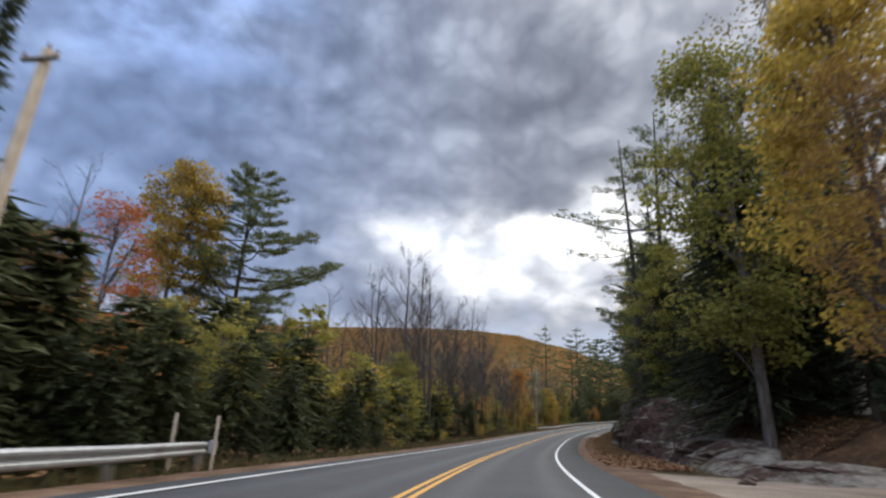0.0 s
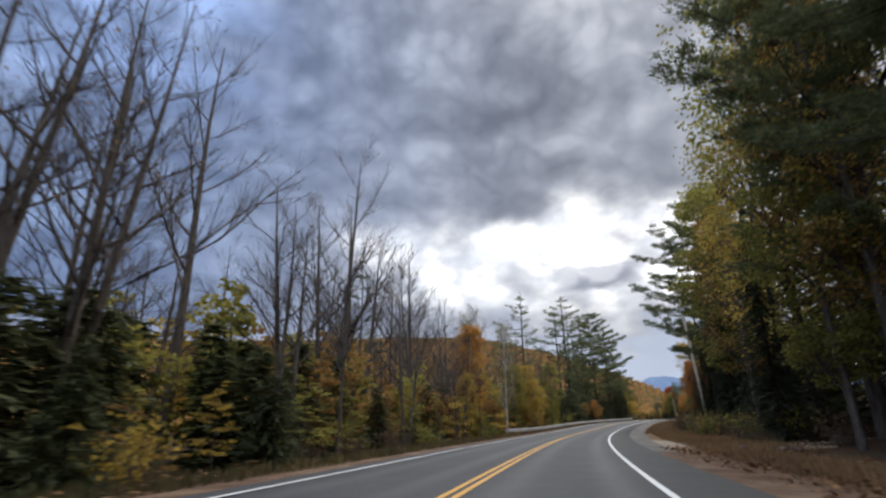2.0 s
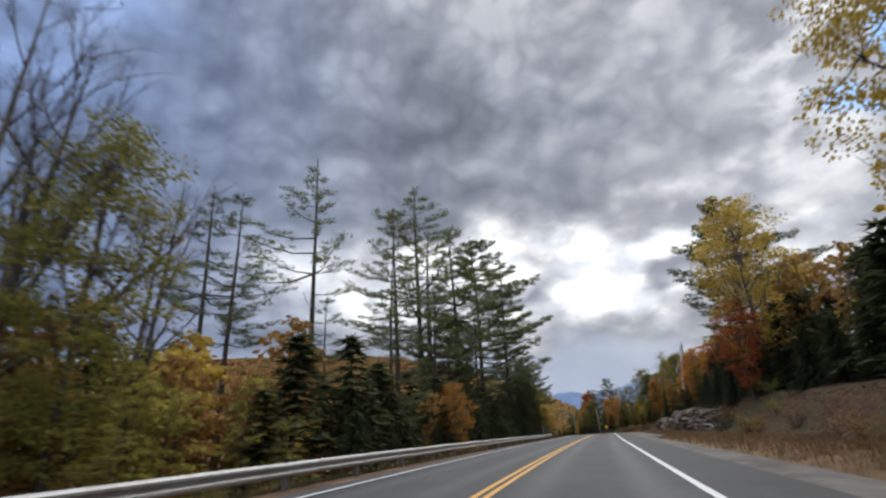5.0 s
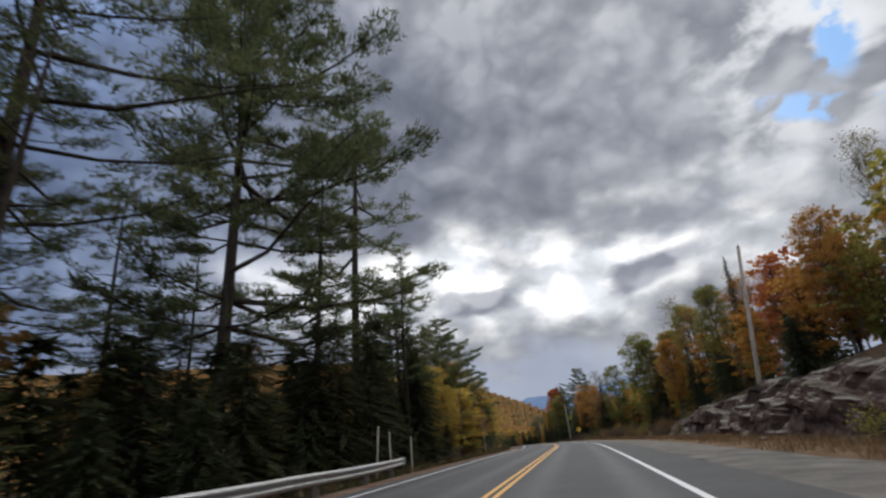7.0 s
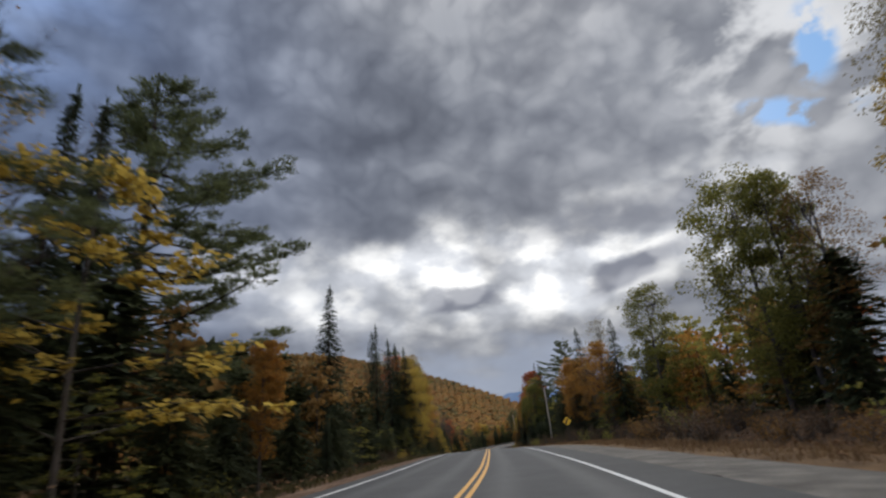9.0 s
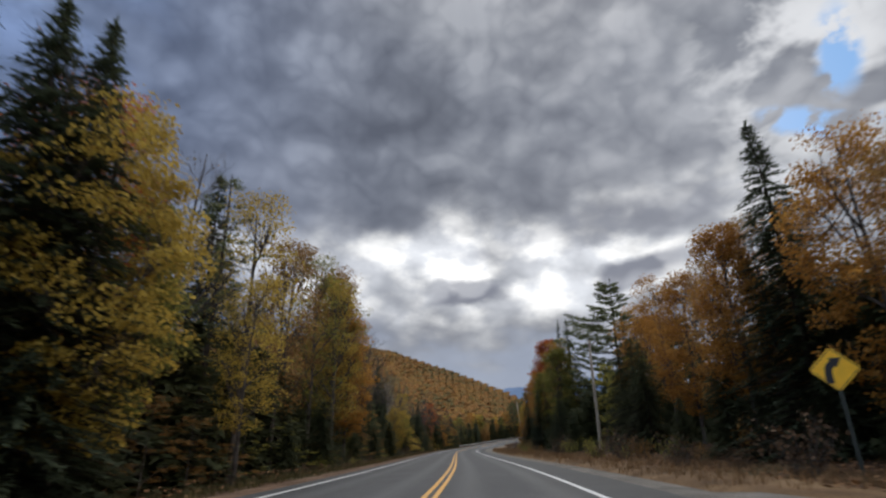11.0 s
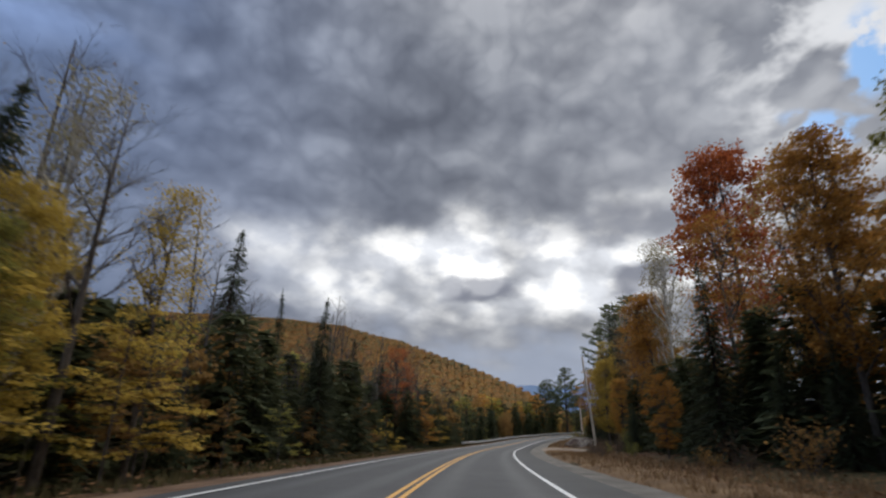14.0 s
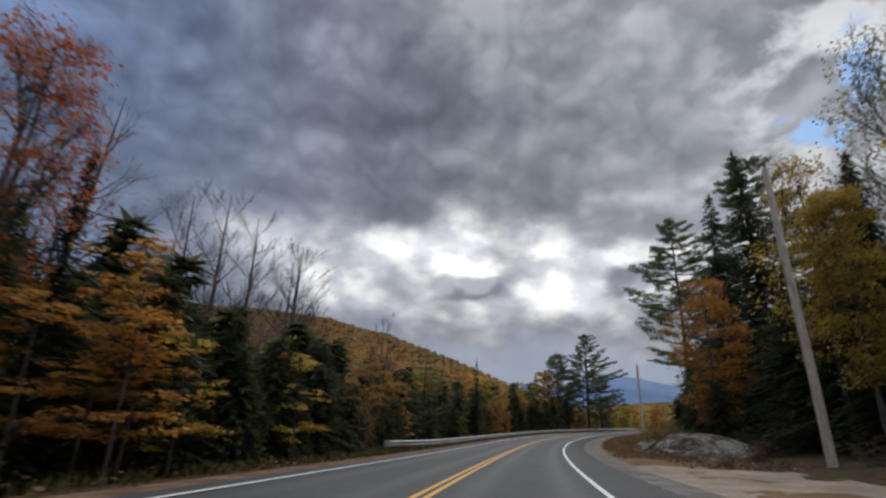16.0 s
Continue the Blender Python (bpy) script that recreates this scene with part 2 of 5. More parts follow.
def loose_material(name, dark, mid, light, scale=1.0):
    m, g, b = material(name, 0.95)
    p = g.add("ShaderNodeTexCoord").outputs["Object"]
    n1, n2 = g.noise(p, 30.0 * scale, 4.0, 0.8), g.noise(p, 0.9 * scale, 5.0)
    g.put(b, "Base Color", g.ramp(g.math("ADD", g.math("MULTIPLY", n1, 0.5), g.math("MULTIPLY", n2, 0.5)), (0.36, dark), (0.5, mid), (0.66, light)))
    bump(g, b, n1, 0.7, 0.03)
    return m


def rock_material():
    m, g, b = material("lichened_granite", 0.9)
    p = g.add("ShaderNodeTexCoord").outputs["Object"]
    n1, n2, n3 = g.noise(p, 0.35, 6.0, 0.65), g.noise(p, 3.0, 7.0, 0.72), g.noise(p, 0.8, 5.0, 0.7)
    stone = g.ramp(n2, (0.34, (0.030, 0.020, 0.016)), (0.5, (0.070, 0.046, 0.036)), (0.68, (0.155, 0.112, 0.086)))
    rust = g.mix(g.smooth(n1, 0.36, 0.54), stone, g.ramp(n2, (0.35, (0.025, 0.015, 0.012)), (0.65, (0.084, 0.048, 0.036))))
    up = g.add("ShaderNodeSeparateXYZ", i0=g.add("ShaderNodeNewGeometry").outputs["Normal"]).outputs[2]
    lich = g.math("MULTIPLY", g.smooth(up, 0.72, 0.95), g.smooth(n3, 0.40, 0.58))
    col = g.mix(g.math("MULTIPLY", lich, 0.58), rust, g.ramp(n2, (0.35, (0.20, 0.185, 0.155)), (0.65, (0.44, 0.415, 0.36))))
    moss = g.math("MULTIPLY", g.smooth(up, 0.6, 0.9), g.smooth(n1, 0.55, 0.68))
    col = g.mix(g.math("MULTIPLY", moss, 0.7), col, (0.07, 0.065, 0.03, 1))
    g.put(b, "Base Color", col)
    bump(g, b, g.math("ADD", n2, g.math("MULTIPLY", n3, 0.6)), 0.9, 0.12)
    return m


def steel_material():
    m, g, b = material("galvanised_steel", 0.42, 0.75)
    p = g.add("ShaderNodeTexCoord").outputs["Object"]
    n, w = g.noise(p, 9.0, 5.0, 0.7), g.noise(p, 1.3, 4.0)
    g.put(b, "Base Color", g.mix(g.smooth(w, 0.5, 0.7, 0.0, 0.5), g.ramp(n, (0.35, (0.27, 0.28, 0.285)), (0.65, (0.43, 0.44, 0.445))), (0.22, 0.18, 0.145, 1)))
    g.put(b, "Roughness", g.math("ADD", 0.42, g.math("MULTIPLY", n, 0.3)))
    return m


def hill_material():
    m, g, b = material("autumn_canopy", 0.9)
    leaf = g.add("ShaderNodeNewGeometry").outputs["Random Per Island"]
    p = g.add("ShaderNodeTexCoord").outputs["Object"]
    n = g.noise(p, 0.006, 5.0, 0.6)
    v = g.math("ADD", g.math("MULTIPLY", leaf, 0.36), g.math("MULTIPLY", n, 0.64))
    g.put(b, "Base Color", g.ramp(v, (0.26, (0.042, 0.046, 0.018)), (0.40, (0.094, 0.068, 0.022)), (0.52, (0.155, 0.080, 0.022)), (0.64, (0.178, 0.076, 0.020)), (0.82, (0.225, 0.138, 0.030))))
    return m


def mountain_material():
    m, g, b = material("haze_blue_forest", 1.0)
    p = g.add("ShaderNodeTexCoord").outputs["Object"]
    # the blue of the haze in between is painted into the forest's colour
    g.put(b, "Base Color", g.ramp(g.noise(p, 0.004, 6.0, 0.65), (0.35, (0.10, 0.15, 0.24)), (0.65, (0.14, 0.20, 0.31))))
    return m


def plain(name, colour, rough=0.6, metal=0.0, spread=0.25):
    m, g, b = material(name, rough, metal)
    p = g.add("ShaderNodeTexCoord").outputs["Object"]
    n = g.noise(p, 5.0, 5.0, 0.65)
    lo, hi = tuple(c * (1 - spread) for c in colour), tuple(min(1, c * (1 + spread)) for c in colour)
    g.put(b, "Base Color", g.ramp(n, (0.35, lo), (0.65, hi)))
    return m


M_GROUND, M_ASPHALT, M_ROCK, M_STEEL = ground_material(), asphalt_material(), rock_material(), steel_material()
M_WHITE = paint_material("white_road_paint", (0.56, 0.56, 0.545), (0.19, 0.19, 0.185))
M_YELLOW = paint_material("yellow_road_paint", (0.56, 0.28, 0.035), (0.20, 0.14, 0.06))
M_GRAVEL = loose_material("shoulder_gravel", (0.075, 0.069, 0.061), (0.138, 0.126, 0.111), (0.235, 0.213, 0.187))
M_SOIL = loose_material("leaf_strewn_soil", (0.050, 0.030, 0.020), (0.120, 0.074, 0.048), (0.230, 0.155, 0.105))
M_SAND = loose_material("sandy_drive", (0.140, 0.105, 0.078), (0.240, 0.188, 0.143), (0.35, 0.285, 0.222), 0.6)
M_VERGE = loose_material("dead_grass_ground", (0.060, 0.036, 0.020), (0.135, 0.083, 0.044), (0.230, 0.150, 0.082), 0.7)
M_DRYGRASS = leaf_material("dry_grass", (0.095, 0.056, 0.028), (0.200, 0.122, 0.060), (0.340, 0.225, 0.118), 0.3)
M_WEED = leaf_material("verge_weeds", (0.050, 0.045, 0.020), (0.105, 0.085, 0.036), (0.175, 0.135, 0.055), 0.2)
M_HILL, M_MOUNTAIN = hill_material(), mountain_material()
LEAF = {
    "yellow": leaf_material("yellow_leaves", (0.19, 0.13, 0.03), (0.39, 0.27, 0.052), (0.55, 0.4, 0.092)),
    "orange": leaf_material("orange_leaves", (0.18, 0.086, 0.024), (0.355, 0.17, 0.038), (0.49, 0.265, 0.066)),
    "red": leaf_material("red_leaves", (0.2, 0.05, 0.02), (0.375, 0.105, 0.034), (0.49, 0.185, 0.058)),
    "olive": leaf_material("olive_leaves", (0.098, 0.1, 0.028), (0.205, 0.192, 0.048), (0.355, 0.3, 0.074)),
    "rust": leaf_material("russet_leaves", (0.12, 0.066, 0.026), (0.24, 0.134, 0.046), (0.35, 0.215, 0.074)),
    "pale": leaf_material("faded_leaves", (0.125, 0.108, 0.062), (0.230, 0.195, 0.105), (0.350, 0.300, 0.165)),
    "pine": leaf_material("pine_needles", (0.054, 0.064, 0.032), (0.102, 0.118, 0.052), (0.165, 0.175, 0.076), 0.38),
    "spruce": leaf_material("spruce_needles", (0.034, 0.044, 0.027), (0.058, 0.072, 0.042), (0.094, 0.108, 0.06), 0.38),
    "hemlock": leaf_material("hemlock_needles", (0.036, 0.044, 0.024), (0.064, 0.074, 0.037), (0.104, 0.112, 0.054), 0.38),
    "brush": leaf_material("brown_brush", (0.060, 0.038, 0.024), (0.125, 0.076, 0.044), (0.200, 0.125, 0.070), 0.25),
    "fallen": leaf_material("fallen_leaves", (0.070, 0.036, 0.020), (0.160, 0.082, 0.040), (0.300, 0.165, 0.075), 0.15),
}
M_BARK = bark_material("grey_brown_bark", (0.036, 0.030, 0.026), (0.120, 0.102, 0.090))
M_BARK_DARK = bark_material("dark_conifer_bark", (0.020, 0.016, 0.013), (0.070, 0.056, 0.046))
M_BARK_PALE = bark_material("pale_birch_bark", (0.20, 0.18, 0.155), (0.50, 0.47, 0.42), 0.6)
M_POLE = bark_material("weathered_pole_wood", (0.32, 0.262, 0.202), (0.57, 0.480, 0.380), 0.8)
M_POSTWOOD = bark_material("grey_post_wood", (0.085, 0.072, 0.060), (0.20, 0.175, 0.15), 1.0)
M_SIGN = plain("yellow_sign_sheeting", (0.92, 0.50, 0.015), 0.45, 0.0, 0.06)
M_BLACK = plain("black_paint", (0.012, 0.012, 0.012), 0.5)
M_GREYMETAL = plain("grey_painted_metal", (0.30, 0.31, 0.31), 0.5, 0.3)
M_CERAMIC = plain("brown_glaze", (0.10, 0.05, 0.03), 0.25)
# sign post: the shade of the brush is put into its dark colour
M_POST_SHADED = plain("shade_dark_post", (0.035, 0.042, 0.034), 0.6, 0.2)

# ---- plan: the road's line, by distance along it and offset to its right ----
TURN = [-30.01, -33.64, -37.23, -38.95, -41.11, -43.95, -46.72, -50.22, -51.39, -51.73, -52.21, -51.87, -51.52, -48.74, -45.2, -44.7, -44.13, -41.99, -41.61, -42.28, -42.78, -44.9, -47.15, -50.15, -52.21, -56.3, -64.74, -74.78, -78.4, -81.51, -84.15, -86.35]
RISE = [-0.03, -0.89, -1.16, -1.0, -0.59, 0.24, 0.9, 1.47, 2.0, 2.3, 2.63, 2.43, 2.01, 1.63, 1.35, 1.15, 1.21, 1.85, 2.92, 3.87]
S_AXIS = np.arange(-60, 640.0)
S_TURN = np.radians(np.where(S_AXIS < 0, TURN[0] - 0.2 * S_AXIS, np.interp(S_AXIS, np.arange(len(TURN)) * 20.0, TURN)))
S_X, S_Y = np.zeros(len(S_AXIS)), np.zeros(len(S_AXIS))
for i in range(61, len(S_AXIS)):
    a = (S_TURN[i] + S_TURN[i - 1]) / 2
    S_X[i], S_Y[i] = S_X[i - 1] - math.sin(a), S_Y[i - 1] + math.cos(a)
for i in range(59, -1, -1):
    a = (S_TURN[i] + S_TURN[i + 1]) / 2
    S_X[i], S_Y[i] = S_X[i + 1] + math.sin(a), S_Y[i + 1] - math.cos(a)
ROAD_LEFT, ROAD_RIGHT = -5.75, 2.95


def smooth_profile():
    """The road's height each metre, as a natural spline through RISE at 30 m steps."""
    n = len(RISE)
    a, q = np.eye(n), np.zeros(n)
    for i in range(1, n - 1):
        a[i, i - 1:i + 2] = [1, 4, 1]
        q[i] = 6 * (RISE[i - 1] - 2 * RISE[i] + RISE[i + 1])
    mm = np.linalg.solve(a, q)
    t = np.clip(S_AXIS / 30.0, 0, n - 1.001)
    i = np.floor(t).astype(int)
    u = t - i
    v = np.array(RISE)
    return v[i] * (1 - u) + v[i + 1] * u + ((1 - u) ** 3 - (1 - u)) * mm[i] / 6 + (u ** 3 - u) * mm[i + 1] / 6


S_Z = smooth_profile()


def road_z(s):
    return np.interp(s, S_AXIS, S_Z)


LINE_LEFT, LINE_MID, LINE_RIGHT = -4.99, -1.55, 1.53


def heading(s):
    return float(np.interp(s, S_AXIS, S_TURN))


def at(s, d):
    """World x, y of a place s metres along the road and d metres to the right of the driven line."""
    a = heading(s)
    return float(np.interp(s, S_AXIS, S_X)) + d * math.cos(a), float(np.interp(s, S_AXIS, S_Y)) + d * math.sin(a)


def along(x, y):
    """Distance along and offset of world places (arrays)."""
    x, y = np.asarray(x, float).ravel(), np.asarray(y, float).ravel()
    s, d = np.empty(len(x)), np.empty(len(x))
    for k in range(0, len(x), 4000):
        xs, ys = x[k:k + 4000], y[k:k + 4000]
        j = ((xs[:, None] - S_X) ** 2 + (ys[:, None] - S_Y) ** 2).argmin(1)
        ex, ey = xs - S_X[j], ys - S_Y[j]
        s[k:k + 4000] = S_AXIS[j] - ex * np.sin(S_TURN[j]) + ey * np.cos(S_TURN[j])
        d[k:k + 4000] = ex * np.cos(S_TURN[j]) + ey * np.sin(S_TURN[j])
    return s, d


def lie(s, d):
    """Height of the natural ground."""
    s, d = np.asarray(s, float), np.asarray(d, float)
    r = np.interp(s, [0, 16, 24, 31, 38, 68, 78, 115, 124, 153, 193, 206, 255, 268, 281, 311, 331, 391, 447, 504, 533, 551],
                  [1.0, 1.2, 2.0, 2.6, 4.2, 4.2, 0.4, 0.4, 1.0, 1.8, 2.8, 3.4, 3.2, 1.7, 0.8, 0.4, 0.2, 0.2, 0.5, 0.8, 2, 3])
    foot = np.interp(s, [0, 17, 24, 31, 36, 72, 80, 192, 198, 266, 274], [15.5, 14.5, 9.6, 8.4, 9.2, 9.2, 11, 8, 9.8, 9.8, 9])
    u = np.clip((d - foot) / 4.5, 0, 1)
    right = r * u * u * (3 - 2 * u) + np.clip(d - 13, 0, 60) * 0.12
    l = np.interp(s, [0, 26, 50, 94, 115, 225, 244, 471, 485, 551], [1.4, 1.2, 0.5, 0.5, 1.5, 1.5, 0.6, 0.6, 1.5, 1.5])
    v = np.clip((-d - 7) / 5, 0, 1)
    left = -l * v * v * (3 - 2 * v)
    return road_z(s) + np.where(d > 0, right, left) - 0.46 * ((d > -7.0) & (d < 4.7)) - 0.12


def ground_z(s, d):
    return float(lie(s, d))


def mesh(name, verts, faces, mat=None, smooth=False):
    me = bpy.data.meshes.new(name)
    me.from_pydata(verts, [], faces)
    if mat:
        me.materials.append(mat)
    if smooth:
        me.shade_smooth()
    return me


def part(name, data, parent, label=""):
    ob = new(name, data)
    ob.parent = parent
    if label:
        ob["label"] = label
    return ob


def from_bm(name, bm, mat, smooth=False):
    me = bpy.data.meshes.new(name)
    bm.to_mesh(me)
    bm.free()
    me.materials.append(mat)
    if smooth:
        me.shade_smooth()
    return me


def box(bm, sx, sy, sz, m=None, bevel=0.0):
    g = bmesh.ops.create_cube(bm, size=1.0, matrix=(m or Matrix()) @ Matrix.Diagonal((sx, sy, sz, 1)))
    if bevel:
        bmesh.ops.bevel(bm, geom=[e for e in bm.edges if e.verts[0] in g["verts"]], offset=bevel, segments=1, affect="EDGES")
    return bm


def cone(bm, r1, r2, depth, m=None, seg=10):
    bmesh.ops.create_cone(bm, cap_ends=True, segments=seg, radius1=r1, radius2=r2, depth=depth, matrix=m or Matrix())
    return bm


def build_ground():
    def axis(lo, hi, step):
        mid = list(np.arange(lo, hi, step))
        out, g = [], step
        p = hi
        while p < 4200:
            out.append(p)
            g *= 1.35
            p += g
        out.append(4200)
        low, p, g = [], lo, step
        while p > -4200:
            g *= 1.35
            p -= g
            low.append(max(p, -4200))
        return np.array(low[::-1] + mid + out)

    xs, ys = axis(-40, 500, 2.0), axis(-30, 450, 2.0)
    gx, gy = np.meshgrid(xs, ys)
    s, d = along(gx, gy)
    z = lie(s, np.clip(d, -90, 90))
    rough = np.array([noise.noise((x * 0.21, y * 0.21, 0)) for x, y in zip(gx.ravel(), gy.ravel())])
    z = z + rough * np.clip((np.abs(d + 1.5) - 8) / 6, 0, 1) * 0.35
    n = len(xs)
    verts = list(zip(gx.ravel().tolist(), gy.ravel().tolist(), z.tolist()))
    faces = [(j * n + i, j * n + i + 1, (j + 1) * n + i + 1, (j + 1) * n + i) for j in range(len(ys) - 1) for i in range(n - 1)]
    ob = new("ground", mesh("ground", verts, faces, M_GROUND, True))
    return tagged(ob, "forest floor with brown fallen leaves and moss", "ground", kind="structure")


def strip(name, mat, s0, s1, rows, step=1.0, ragged=0.0):
    """A ribbon along the road. rows: (offset, height) from left to right; ragged: how far the outer edges wander."""
    verts, faces, uv = [], [], []
    ss = np.arange(s0, s1 + 0.01, step)
    k = len(rows)
    for s in ss:
        for j, (d, z) in enumerate(rows):
            if ragged and j in (0, k - 1):
                d += ragged * (noise.noise((s * 0.35, d * 3, 1.7)) + 0.6 * noise.noise((s * 1.7, d * 3, 4.1)))
            x, y = at(s, d)
            verts.append((x, y, z + float(road_z(s))))
            uv.append((d, s))
    for i in range(len(ss) - 1):
        for j in range(k - 1):
            faces.append((i * k + j, i * k + j + 1, (i + 1) * k + j + 1, (i + 1) * k + j))
    me = mesh(name, verts, faces, mat, True)
    layer = me.uv_layers.new(name="plan")
    for lp in me.loops:
        layer.data[lp.index].uv = uv[lp.vertex_index]
    return new(name, me)


build_ground()
tagged(strip("road", M_ASPHALT, -55, 625, [(ROAD_LEFT - 0.02, -0.3), (ROAD_LEFT, -0.03), (-4, 0.0), (LINE_MID, 0.02), (0.8, 0.0), (ROAD_RIGHT, -0.02), (ROAD_RIGHT + 0.02, -0.3)]),
       "grey worn asphalt two-lane road curving through woods", "road", kind="structure")


def line(name, mat, d, width, label, lift):
    ob = strip(name, mat, -50, 620, [(d - width / 2, lift), (d + width / 2, lift)])
    return tagged(ob, label, "road marking", kind="structure")


line("edge_line_left", M_WHITE, LINE_LEFT, 0.12, "solid white painted edge line on asphalt", 0.004)
line("edge_line_right", M_WHITE, LINE_RIGHT, 0.12, "solid white painted edge line on asphalt", 0.003)
line("centre_line_left", M_YELLOW, LINE_MID - 0.10, 0.10, "one of a pair of solid yellow centre lines", 0.0255)
line("centre_line_right", M_YELLOW, LINE_MID + 0.10, 0.10, "one of a pair of solid yellow centre lines", 0.0255)
tagged(strip("shoulder_right_near", M_SOIL, -55, 80, [(ROAD_RIGHT - 0.05, -0.06), (ROAD_RIGHT + 0.5, -0.05), (ROAD_RIGHT + 1.5, -0.07), (ROAD_RIGHT + 2.7, -0.14), (ROAD_RIGHT + 3.4, -0.40)], 0.5, 0.35),
       "brown leaf-strewn soil along the road edge", "road shoulder", kind="structure")
NARROW = [(ROAD_RIGHT - 0.05, -0.06), (ROAD_RIGHT + 0.5, -0.05), (ROAD_RIGHT + 1.1, -0.08), (ROAD_RIGHT + 2.4, -0.40)]
WIDE = [(ROAD_RIGHT - 0.05, -0.06), (ROAD_RIGHT + 0.5, -0.05), (ROAD_RIGHT + 1.8, -0.07), (ROAD_RIGHT + 2.9, -0.14), (ROAD_RIGHT + 3.6, -0.40)]
for k, (s0, s1, rows) in enumerate(((80, 190, NARROW), (190, 324, WIDE), (324, 625, NARROW))):
    tagged(strip("shoulder_right_%d" % (k + 1), M_GRAVEL, s0, s1, rows, 0.5, 0.35), "grey gravel road shoulder with dry weeds", "road shoulder", kind="structure")
tagged(strip("shoulder_left", M_SOIL, -55, 625, [(ROAD_LEFT - 2.1, -0.42), (ROAD_LEFT - 1.4, -0.13), (ROAD_LEFT - 0.6, -0.08), (ROAD_LEFT + 0.05, -0.06)], 0.5, 0.25),
       "narrow brown soil shoulder with thin weeds", "road shoulder", kind="structure")


def build_verge():
    """Dead grass between the gravel and the bank."""
    verts, faces = [], []
    ss = np.arange(30, 551, 1.0)
    offs = (4.9, 5.7, 6.5, 7.4, 8.6)
    for s in ss:
        for j, d in enumerate(offs):
            d += 0.35 * (not 190 < s < 324) * (j - 4) * 0.7 + 0.5 * noise.noise((s * 0.23, j * 0.7, 9)) + 0.2 * noise.noise((s, j * 2.0, 3))
            x, y = at(s, d)
            z = max(ground_z(s, d), float(road_z(s)) - 0.2) + (0.06 if 0 < j < 4 else -0.12) + 0.05 * noise.noise((s * 0.7, d, 0))
            verts.append((x, y, z))
    k = len(offs)
    for i in range(len(ss) - 1):
        for j in range(k - 1):
            faces.append((i * k + j, i * k + j + 1, (i + 1) * k + j + 1, (i + 1) * k + j))
    tagged(new("grass_verge", mesh("grass_verge", verts, faces, M_VERGE, True)), "strip of dead brown grass between gravel and bank", "verge", kind="structure")


build_verge()


def build_drive(name, s0, s1, d0, d1, rise, label):
    """A patch of bare sand that leaves the road."""
    verts, faces = [], []
    n, k = 26, 16
    for i in range(n + 1):
        for j in range(k + 1):
            u, v = i / n, j / k
            w = 1 - 0.35 * math.sin(v * 1.6)
            s = (s0 + s1) / 2 + (u - 0.5) * (s1 - s0) * w + 1.2 * noise.noise((u * 4, v * 4, s0))
            d = d0 + v * (d1 - d0)
            z = max(ground_z(s, d) + 0.07, float(road_z(s)) - 0.10)
            edge = min(u, 1 - u, (1 - v) * 1.5)
            x, y = at(s, d)
            verts.append((x, y, z + 0.03 * noise.noise((s, d, 0)) - 0.25 * max(0, 0.07 - edge) / 0.07))
    for i in range(n):
        for j in range(k):
            a = i * (k + 1) + j
            faces.append((a, a + k + 1, a + k + 2, a + 1))
    tagged(new(name, mesh(name, verts, faces, M_SAND, True)), label, "driveway", kind="structure")


build_drive("sand_drive_1", 6, 23, 3.6, 15.0, 0.0, "pale sandy track leaving the road beside a bank")
build_drive("sand_drive_2", 81, 97, 3.2, 14, 0.0, "pale sandy driveway entrance beside the road")
build_drive("sand_drive_3", 458, 474, 3.2, 10, 0.0, "pale sandy pull-off beside the road")


